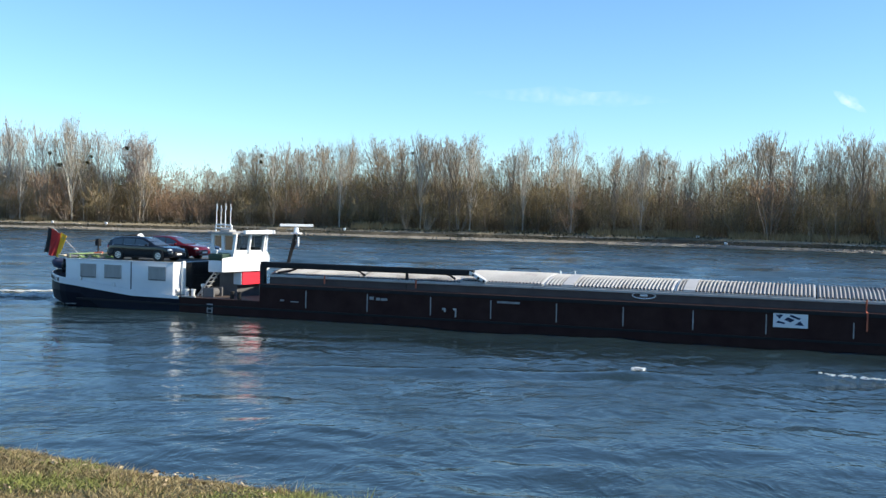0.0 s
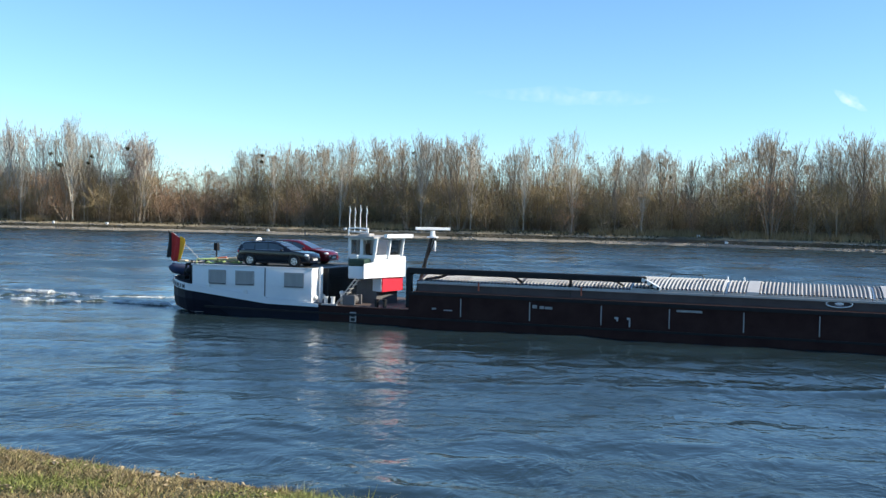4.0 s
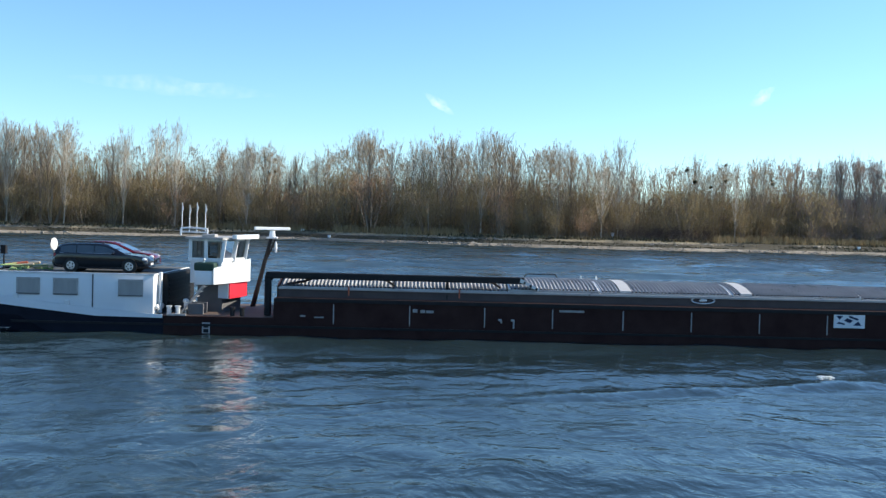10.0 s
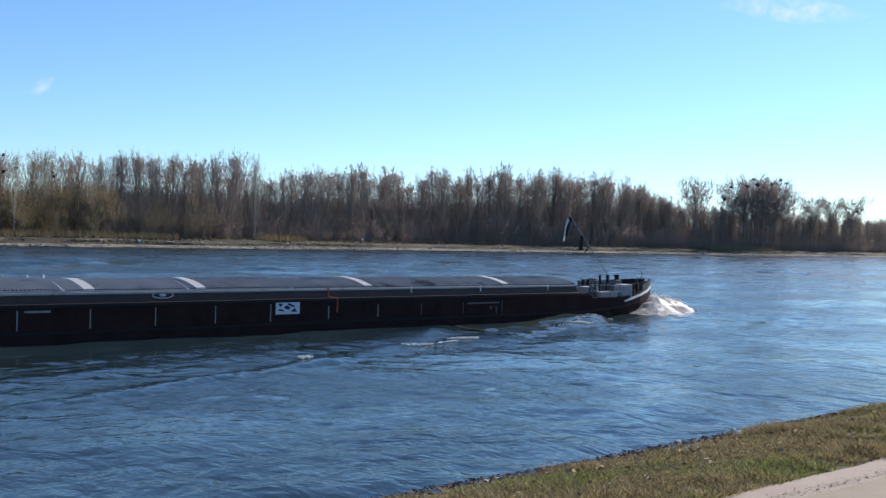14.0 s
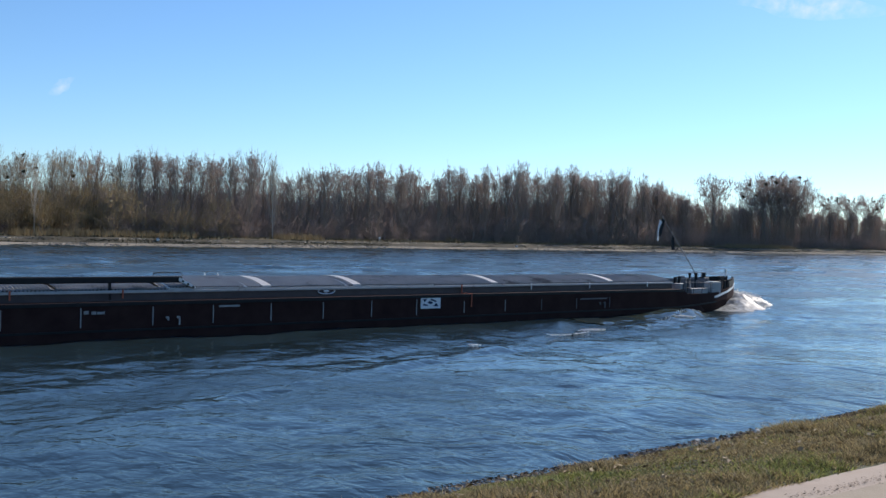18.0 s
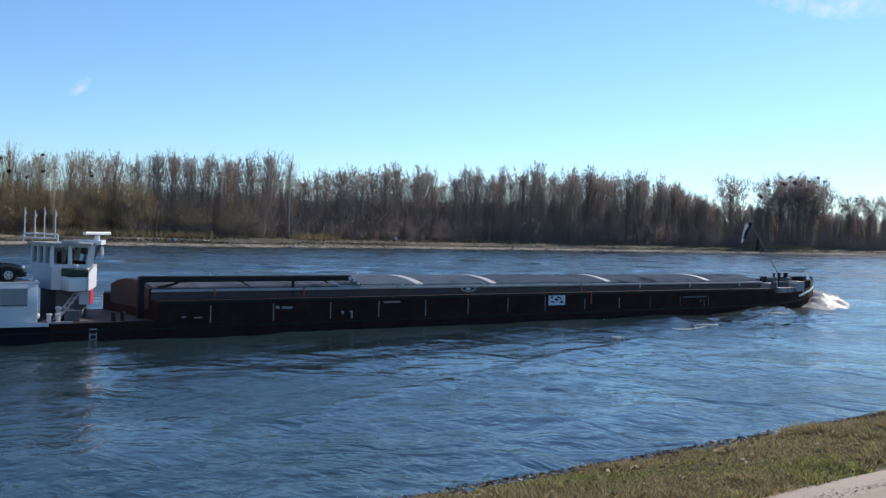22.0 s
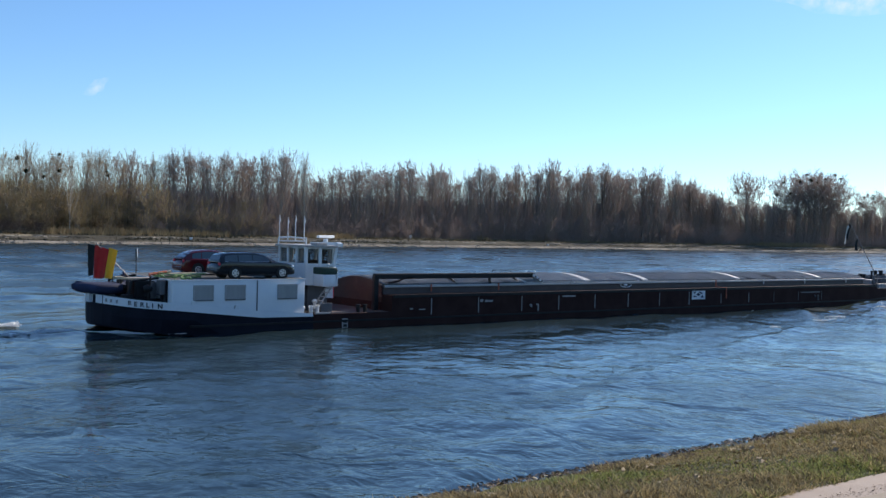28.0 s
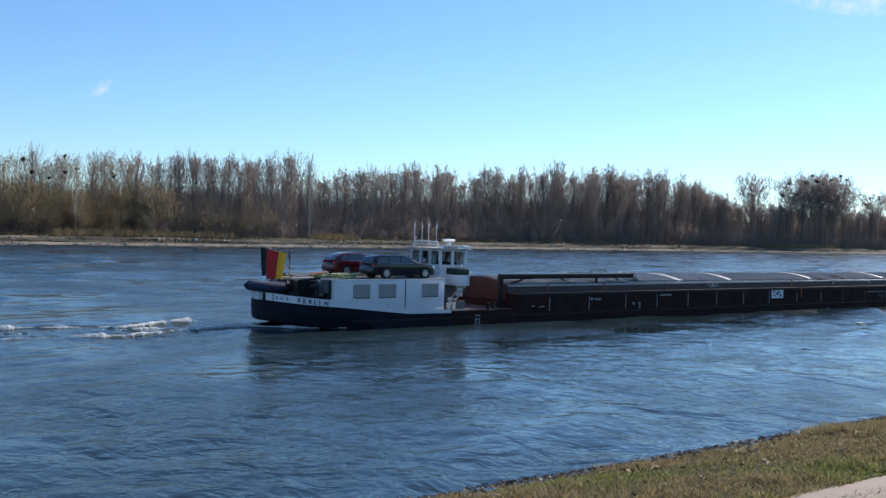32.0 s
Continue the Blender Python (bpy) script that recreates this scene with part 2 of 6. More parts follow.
M_FOAM = surf("foam", (0.80, 0.82, 0.81), (0.92, 0.93, 0.92), 3, 0.55, bump=0.02, fine=9)
def let_through(m, share):
    """Light also passes through the thin stuff of m."""
    n, l = m.node_tree.nodes, m.node_tree.links
    tr, mx = n.new("ShaderNodeBsdfTranslucent"), n.new("ShaderNodeMixShader")
    b, out = n["Principled BSDF"], n["Material Output"]
    src = b.inputs["Base Color"].links[0].from_socket
    l.new(src, tr.inputs[0])
    mx.inputs[0].default_value = share
    l.new(b.outputs[0], mx.inputs[1])
    l.new(tr.outputs[0], mx.inputs[2])
    l.new(mx.outputs[0], out.inputs[0])


let_through(M_FOAM, 0.5)
M_BOWFOAM = surf("foaming_water", (0.15, 0.155, 0.13), (0.95, 0.94, 0.91), 1.6, 0.5, bump=0.10, fine=4)
let_through(M_BOWFOAM, 0.4)
# olive tone puts sunlight through the backlit shoulder wave into the colour
M_SWELL = surf("swelling_water", (0.025, 0.042, 0.036), (0.075, 0.088, 0.068), 0.8, 0.12, bump=0.03, fine=2.5, spots=(0.30, 0.30, 0.26), spot_scale=1.3, spot_at=0.70)
M_GOLD = surf("gold_cloth", (0.80, 0.50, 0.03), (0.88, 0.57, 0.05), 3, 0.8)
M_REDCLOTH = surf("red_cloth", (0.52, 0.03, 0.03), (0.60, 0.05, 0.04), 3, 0.8)
M_BLACKCLOTH = surf("black_cloth", (0.012, 0.012, 0.012), (0.02, 0.02, 0.02), 3, 0.85)
M_WHITECLOTH = surf("white_cloth", (0.72, 0.72, 0.70), (0.82, 0.82, 0.80), 3, 0.8)
let_through(M_GOLD, 0.2)
let_through(M_REDCLOTH, 0.2)
for m in (M_WHITECLOTH, M_BLADE, M_DRYBLADE, M_REED, M_TWIG, M_TWIGPALE, M_TWIGRED, M_THICKET, M_BUSH, M_SAPLING, M_RUSSET, M_DARKBUSH):
    let_through(m, 0.4)
M_GREEN = surf("green_awning", (0.008, 0.028, 0.016), (0.014, 0.042, 0.024), 2, 0.6)
M_ROPE = surf("green_rope", (0.16, 0.26, 0.09), (0.30, 0.38, 0.16), 6, 0.9)
M_BLUEGREY = surf("blue_grey_rubber", (0.012, 0.019, 0.052), (0.026, 0.037, 0.085), 2, 0.85)
for m in (M_HATCH, M_HATCHSHADE):
    m.node_tree.nodes["Principled BSDF"].inputs["Specular IOR Level"].default_value = 0.15
M_LETTER = surf("dark_lettering", (0.02, 0.022, 0.03), (0.03, 0.03, 0.04), 4, 0.5)
M_LIGHTMARK = surf("light_grey_paint", (0.30, 0.285, 0.27), (0.40, 0.38, 0.36), 3, 0.6)
M_EARTH = surf("bank_earth", (0.026, 0.023, 0.013), (0.050, 0.043, 0.025), 0.25, 0.95, bump=0.05, fine=2, spots=(0.085, 0.07, 0.042), spot_scale=0.08, spot_at=0.5)


# ---- mesh helpers ----
class Shape:
    """Vertices and faces of one mesh, gathered piece by piece."""

    def __init__(self):
        self.v, self.f = [], []

    def add(self, verts, faces):
        k = len(self.v)
        self.v += [tuple(p) for p in verts]
        self.f += [tuple(i + k for i in f) for f in faces]
        return self

    def box(self, x0, x1, y0, y1, z0, z1, b=0.0):
        if b <= 0:
            v = [(x, y, z) for z in (z0, z1) for x, y in ((x0, y0), (x1, y0), (x1, y1), (x0, y1))]
            return self.add(v, [(3, 2, 1, 0), (4, 5, 6, 7), (0, 1, 5, 4), (1, 2, 6, 5), (2, 3, 7, 6), (3, 0, 4, 7)])
        bm = bmesh.new()
        bmesh.ops.create_cube(bm, size=1, matrix=Matrix.LocRotScale(((x0 + x1) / 2, (y0 + y1) / 2, (z0 + z1) / 2), None, (x1 - x0, y1 - y0, z1 - z0)))
        bmesh.ops.bevel(bm, geom=list(bm.edges), offset=b, segments=2, affect="EDGES", profile=0.5)
        bm.verts.index_update()
        self.add([v.co[:] for v in bm.verts], [[v.index for v in f.verts] for f in bm.faces])
        bm.free()
        return self

    def tube(self, p, q, r, r2=None, n=8, cap=True):
        p, q = Vector(p), Vector(q)
        d = (q - p).normalized()
        a = d.orthogonal().normalized()
        b = d.cross(a)
        r2 = r if r2 is None else r2
        v = []
        for c, rr in ((p, r), (q, r2)):
            v += [c + rr * (math.cos(2 * math.pi * i / n) * a + math.sin(2 * math.pi * i / n) * b) for i in range(n)]
        f = [(i, (i + 1) % n, n + (i + 1) % n, n + i) for i in range(n)]
        if cap:
            f += [tuple(range(n - 1, -1, -1)), tuple(range(n, 2 * n))]
        return self.add(v, f)

    def chain(self, pts, r, n=8):
        for p, q in zip(pts, pts[1:]):
            self.tube(p, q, r, n=n)
        return self

    def loft(self, rings, closed=True, caps=True):
        n = len(rings[0])
        v = [p for ring in rings for p in ring]
        f = []
        for k in range(len(rings) - 1):
            for i in range(n if closed else n - 1):
                j = (i + 1) % n
                f.append((k * n + i, k * n + j, (k + 1) * n + j, (k + 1) * n + i))
        if caps and closed:
            f += [tuple(range(n - 1, -1, -1)), tuple(range((len(rings) - 1) * n, len(rings) * n))]
        return self.add(v, f)

    def ball(self, c, rx, ry, rz, u=12, w=8):
        rings = []
        for k in range(w + 1):
            a = math.pi * k / w
            s = max(math.sin(a), 0.01)
            rings.append([(c[0] + rx * s * math.cos(2 * math.pi * i / u), c[1] + ry * s * math.sin(2 * math.pi * i / u), c[2] - rz * math.cos(a)) for i in range(u)])
        return self.loft(rings)

    def mesh(self, name, mat, smooth=False):
        me = bpy.data.meshes.new(name)
        me.from_pydata(self.v, [], self.f)
        bm = bmesh.new()
        bm.from_mesh(me)
        bmesh.ops.recalc_face_normals(bm, faces=bm.faces)
        bm.to_mesh(me)
        bm.free()
        if mat:
            me.materials.append(mat)
        if smooth:
            me.polygons.foreach_set("use_smooth", [True] * len(me.polygons))
            me.set_sharp_from_angle(angle=radians(38))
        return me


def part(name, shape, mat, parent, label="", smooth=False):
    ob = new(name, shape.mesh(name, mat, smooth))
    ob.parent = parent
    if label:
        tagged(ob, label)
    return ob


def joined(name, verts, tris, mat):
    """One mesh from arrays of vertices and triangles."""
    me = bpy.data.meshes.new(name)
    verts, tris = np.asarray(verts, np.float32), np.asarray(tris, np.int32)
    me.vertices.add(len(verts))
    me.vertices.foreach_set("co", verts.ravel())
    me.loops.add(tris.size)
    me.loops.foreach_set("vertex_index", tris.ravel())
    me.polygons.add(len(tris))
    me.polygons.foreach_set("loop_start", np.arange(0, tris.size, tris.shape[1], dtype=np.int32))
    me.update(calc_edges=True)
    me.materials.append(mat)
    return me


# ---- ground, river and banks ----
def lerp(x, pts):
    return float(np.interp(x, [p[0] for p in pts], [p[1] for p in pts]))


FAR = [(-600, 262), (-256, 264), (-200, 282), (-40, 286), (45, 264), (130, 275), (260, 296), (700, 302)]


FARPROFILE = [(-20, -3), (-2, -0.35), (0, 0.0), (1.6, 0.72), (4.2, 0.9), (5.8, 1.62), (8.0, 1.72), (9.2, 2.2), (12, 2.4), (15, 2.65), (22, 2.8), (40, 3.0), (150, 3.2), (2500, 3.5)]


def far_edge(x):
    """Distance of the far waterline."""
    return np.interp(x, [p[0] for p in FAR], [p[1] for p in FAR])


def abeam(turn, back):
    """The place along the river, seen at that turn, that lies so far behind the far waterline."""
    x = 0.0
    for _ in range(8):
        x = (float(far_edge(x)) + back) * math.tan(radians(turn))
    return x


def crest_shift(x):
    """How far the verge's brink wanders."""
    return float(np.interp(x, [-9, -3, 4, 13], [0.75, 0.3, -0.03, 0.05])) + 0.10 * noise.noise((x * 0.8, 3.1, 0)) + 0.06 * noise.noise((x * 2.6, 7.1, 0))


def build_ground():
    xs = np.concatenate([np.linspace(-2500, -480, 9)[:-1], np.arange(-480, -24, 12.0), np.arange(-24, 40, 0.5), np.arange(40, 720, 12.0), np.linspace(720, 3000, 9)])
    # profile: offset, height; near side in metres from the lens, far side from the far waterline
    near = [(-2500, 4.0), (-300, 4.2), (-30, 4.35), (-3, 4.42), (-1.0, 4.46), (1.5, 4.47), (4.0, 4.42), (4.3, 4.39), (5.0, 4.32), (5.6, 4.19), (6.1, 4.04), (6.45, 3.92), (7.0, 3.5), (9, 2.4), (11, 1.3), (13.2, 0.1), (15, -0.9), (25, -3)]
    far = FARPROFILE
    nv = []
    for x in xs:
        e = float(far_edge(x))
        shift = crest_shift(x)
        for y, z in near:
            nv.append((x, y + shift * float(np.interp(y, [4.3, 5.0, 5.6, 14, 15], [0, 0.4, 1, 1, 0])), z + (0.05 * noise.noise((x * 1.3, y * 1.3, 1)) if 4.2 < y < 14 else 0) - (0.032 if 4.2 < y < 7 else 0)))
        for y, z in far:
            nv.append((x, e + y + 0.6 * noise.noise((x * 0.07, y * 0.1, 5)), z + (0.25 * noise.noise((x * 0.05, y * 0.2, 9)) if y > 2 else 0)))
    n = len(near) + len(far)
    faces = [(a * n + b, (a + 1) * n + b, (a + 1) * n + b + 1, a * n + b + 1) for a in range(len(xs) - 1) for b in range(n - 1)]
    me = joined("ground", nv, faces, M_EARTH)
    me.materials.append(M_GRASS)
    k = len(near)
    me.materials.append(M_GRAVEL)
    me.materials.append(M_STRAW)
    upstream, downstream = {k + 2: 2, k + 6: 3, k + 7: 3}, {k + 2: 2}
    me.polygons.foreach_set("material_index", [1 if i % (n - 1) < k - 6 else (upstream if xs[i // (n - 1)] < 70 else downstream).get(i % (n - 1), 0) for i in range(len(faces))])
    me.polygons.foreach_set("use_smooth", [True] * len(faces))
    tagged(new("ground", me), "grassy river banks with dry winter turf", "ground", kind="structure")
    # the path on the near bank
    pv, pf = [], []
    px = list(np.arange(-60, 100, 0.5))
    prof = [(-1.2, 4.455), (-1.15, 4.49), (1.5, 4.505), (3.44, 4.462), (3.70, 4.447), (3.90, 4.415)]
    for x in px:
        w = 0.10 * noise.noise((x * 0.9, 0, 0)) + 0.05 * noise.noise((x * 3.1, 4, 0))
        for i, (y, z) in enumerate(prof):
            pv.append((x, y + (w if i > 2 else 0), z))
    m = len(prof)
    pf = [(a * m + b, (a + 1) * m + b, (a + 1) * m + b + 1, a * m + b + 1) for a in range(len(px) - 1) for b in range(m - 1)]
    pm = joined("path", pv, pf, M_PAVING)
    pm.materials.append(M_PATH)
    pm.polygons.foreach_set("material_index", [1 if i % (m - 1) >= m - 3 else 0 for i in range(len(pf))])
    tagged(new("path", pm), "pale gravel riverside path beside the grass verge", "path", kind="structure")


def wave_height(x, y):
    """The river's low swell, chop and boils, in metres."""
    h = np.zeros_like(x)
    rng = np.random.default_rng(11)
    for k in range(46):
        lam = 0.8 * 1.07 ** k
        a = rng.normal(1.4, 1.0)
        ph = rng.uniform(0, 6.28)
        kx, ky = math.cos(a) * 6.283 / lam, math.sin(a) * 6.283 / lam
        amp = 0.0049 * lam ** 0.45
        h += amp * np.sin(kx * x + ky * y + ph + 1.2 * np.sin(0.05 * x + 0.07 * y + k))
    # short steep wind waves on the open stream
    far = np.zeros_like(x)
    for k in range(14):
        lam = 3.2 * 1.10 ** k
        a = rng.normal(1.57, 0.38)
        kx, ky = math.cos(a) * 6.283 / lam, math.sin(a) * 6.283 / lam
        far += 0.026 * lam / 6.283 * np.sin(kx * x + ky * y + rng.uniform(0, 6.28) + 2.2 * np.sin(0.09 * x + 0.03 * y + 2 * k))
    gust = 0.25 + 1.1 * np.clip(np.sin(0.11 * x + 2.0 * np.sin(0.05 * y)) * np.sin(0.09 * y + 1.5 * np.sin(0.06 * x)) + 0.35, 0, 1.2)
    # thin curling seams round the boils of the stream
    swirl, mask = np.zeros_like(x), np.zeros_like(x)
    for k in range(7):
        lam = 7.0 * 1.24 ** k
        a = rng.normal(1.57, 0.55)
        swirl += lam ** 0.3 * np.sin(math.cos(a) * 6.283 / lam * x + math.sin(a) * 6.283 / lam * y * 1.25 + rng.uniform(0, 6.28) + 1.4 * np.sin(0.13 * x - 0.11 * y + k))
        mask += np.sin(0.35 * x * math.cos(k * 2.1) + 0.45 * y * math.sin(k * 2.1) + k)
    seam = 0.055 * np.exp(-(swirl / 0.55) ** 2) * np.clip(mask - 0.6, 0, 1.4) * np.clip((y - 12) / 6, 0, 1)
    chop = 0.55 + 0.6 * np.clip(np.sin(x * 0.08 + 1.7 * np.sin(y * 0.10)) * np.sin(y * 0.12 + 1.3 * np.sin(0.07 * x)) + 0.3, 0, 1.3)
    return far * gust * np.clip((y - 60) / 50, 0, 1) + h * chop + seam


def build_water():
    xs = np.concatenate([np.linspace(-2600, -330, 8)[:-1], np.arange(-330, -60, 3.0), np.arange(-60, 100, 0.66), np.arange(100, 620, 3.6), np.linspace(620, 3000, 8)])
    ys = [9.0]
    while ys[-1] < 312:
        ys.append(ys[-1] + 0.24 + min(0.9, max(0, ys[-1] - 40) * 0.007))
    ys = np.array(ys)
    X, Y = np.meshgrid(xs, ys, indexing="ij")
    fade = np.clip((420 - np.abs(X)) / 100, 0, 1)
    Z = wave_height(X, Y) * fade
    v = np.stack([X, Y, Z], -1).reshape(-1, 3)
    n = len(ys)
    a, b = np.meshgrid(np.arange(len(xs) - 1), np.arange(n - 1), indexing="ij")
    k = (a * n + b).ravel()
    f = np.stack([k, k + n, k + n + 1, k + 1], 1)
    me = joined("water", v, f, M_WATER)
    me.polygons.foreach_set("use_smooth", [True] * len(f))
    return tagged(new("water", me), "blue-green river water with low ripples", "water", kind="structure")


build_ground()
river = build_water()


# ---- grass, stones and reeds on the banks ----
def build_verge():
    r = np.random.default_rng(21)
    V, F, k = {0: [], 1: []}, {0: [], 1: []}, {0: 0, 1: 0}

    def tufts(n, x0, x1, y0, y1, lo, hi, half):
        x = r.uniform(x0, x1, n)
        y = r.uniform(y0, y1, n)
        clump = np.array([noise.noise((a * 0.9, b * 0.9, 2)) for a, b in zip(x, y)])
        shift = np.array([crest_shift(a) for a in x])
        z = np.interp(y, [4.0, 4.3, 5.0, 5.6, 6.1, 6.45, 7.0], [4.42, 4.39, 4.32, 4.19, 4.04, 3.92, 3.5]) - 0.006
        z = z + 0.05 * np.array([noise.noise((a * 1.3, b * 1.3, 1)) for a, b in zip(x, y)])
        y = y + shift * np.interp(y, [4.3, 5.0, 5.6], [0, 0.4, 1])
        lump = np.array([noise.noise((a * 3.3, b * 3.3, 8)) for a, b in zip(x, y)])
        z = z + 0.028 * np.clip(lump, 0, 1)
        h = r.uniform(lo, hi, n) * (1 + 0.9 * lump) * np.clip(1 + 2.2 * clump, 0.5, 2.6)
        a = r.uniform(0, 6.28, n)
        lx, ly = r.normal(0, 0.9, n) * h, r.normal(0, 0.9, n) * h
        w = half * r.uniform(0.6, 1.4, n)
        v = np.stack([np.stack([x - w * np.cos(a), y - w * np.sin(a), z], 1), np.stack([x + w * np.cos(a), y + w * np.sin(a), z], 1), np.stack([x + lx, y + ly, z + h], 1)], 1).reshape(-1, 3)
        dry = (np.where(x > 2, 1.1, 1.7) * np.array([noise.noise((a * 0.8, b * 1.3, 6)) for a, b in zip(x, y)]) + r.normal(0, 0.22, n) + np.clip((y - 6.2) * 0.9, 0, 0.35) + np.where(x > 2, 0.25, 0)) > -0.02
        for q in (0, 1):
            w = v.reshape(-1, 3, 3)[dry == q].reshape(-1, 3)
            V[q].append(w)
            F[q].append(np.arange(k[q], k[q] + len(w)).reshape(-1, 3))
            k[q] += len(w)

    tufts(150000, -13, -2.5, 3.85, 6.7, 0.014, 0.05, 0.006)
    tufts(200000, 3.2, 13.5, 3.84, 6.7, 0.012, 0.042, 0.006)
    tufts(50000, -2.5, 3.2, 3.9, 6.7, 0.014, 0.05, 0.008)
    tufts(40000, 13.5, 40, 3.84, 6.7, 0.02, 0.055, 0.010)
    tufts(3000, -16, 24, 6.2, 6.8, 0.03, 0.09, 0.006)
    tagged(new("grass", joined("grass", np.concatenate(V[0]), np.concatenate(F[0]), M_BLADE)), "short green winter grass on the verge", "grass", kind="stuff")
    tagged(new("dry_grass", joined("dry_grass", np.concatenate(V[1]), np.concatenate(F[1]), M_DRYBLADE)), "withered straw-coloured grass on the verge", "grass", kind="stuff")
    # dry herbs, leaves and pale flowers in the verge
    rr = random.Random(4)
    V, F = [], []
    for _ in range(2400):
        x = rr.choice((rr.uniform(-14, -2), rr.uniform(4, 20)))
        y = rr.uniform(4.3, 6.6)
        z = lerp(y, [(4.0, 4.42), (5.0, 4.32), (6.1, 4.04), (6.6, 3.83)]) + 0.045
        s, a, k = rr.uniform(0.008, 0.022) * rr.choice((1, 1, 1, 1.8)), rr.uniform(0, 6.28), len(V)
        y += crest_shift(x) * (y > 5)
        c, n = s * math.cos(a), s * math.sin(a)
        t = rr.uniform(-0.8, 1.2) * s
        V += [(x - c, y - n, z), (x + n * 0.6, y - c * 0.6, z + t), (x + c, y + n, z + 0.3 * s), (x - n * 0.6, y + c * 0.6, z + abs(t))]
        F += [(k, k + 1, k + 2), (k, k + 2, k + 3)]
    tagged(new("fallen_leaves", joined("fallen_leaves", V, F, M_LEAFLITTER)), "pale dead leaves lying in the grass", "leaves", kind="stuff")
    # brown leaf litter caught along the brink
    V, F = [], []
    for _ in range(10000):
        x, y = rr.uniform(2.5, 24), min(6.6, rr.gauss(6.28, 0.20))
        z = lerp(y, [(5.6, 4.19), (6.1, 4.04), (6.45, 3.92), (7, 3.5)]) + rr.uniform(0.03, 0.07)
        s, a, k = rr.uniform(0.010, 0.028), rr.uniform(0, 6.28), len(V)
        c, n, y = s * math.cos(a), s * math.sin(a), y + crest_shift(x)
        V += [(x - c, y - n, z), (x + n * 0.6, y - c * 0.6, z + rr.uniform(-0.5, 0.9) * s), (x + c, y + n, z + 0.4 * s)]
        F += [(k, k + 1, k + 2)]
    # a dark line of debris between paving and gravel
    for _ in range(5500):
        x = rr.uniform(2.5, 24)
        y = 3.52 + 0.10 * noise.noise((x * 0.9, 0, 0)) + 0.05 * noise.noise((x * 3.1, 4, 0)) + rr.gauss(0, 0.035 + 0.03 * noise.noise((x * 2, 1, 1)))
        z, s, a, k = 4.464, rr.uniform(0.004, 0.012), rr.uniform(0, 6.28), len(V)
        c, n = s * math.cos(a), s * math.sin(a)
        V += [(x - c, y - n, z), (x + n * 0.7, y - c * 0.7, z), (x + c, y + n, z + 0.5 * s)]
        F += [(k, k + 1, k + 2)]
    tagged(new("leaf_litter", joined("leaf_litter", V, F, M_BROWNLEAF)), "dark brown leaf litter along brink and path edge", "leaves", kind="stuff")
    # a few pale stones seen in the grass
    for x, y, s in ((-4.75, 6.75, 0.05), (8.65, 6.3, 0.042), (9.3, 6.0, 0.036), (9.5, 6.55, 0.036)):
        st = new("pebble", Shape().ball((0, 0, 0.6 * s), s * 1.2, s, s * 0.8, 8, 6).mesh("pebble", M_WHITECLOTH))
        st.matrix_basis = pose(x, y + crest_shift(x), lerp(y, [(4.0, 4.42), (5.0, 4.32), (6.1, 4.04), (6.45, 3.92), (7, 3.5)]) + 0.03)
        tagged(st, "small white pebble in the grass verge", "stone", "pebbles in the grass")


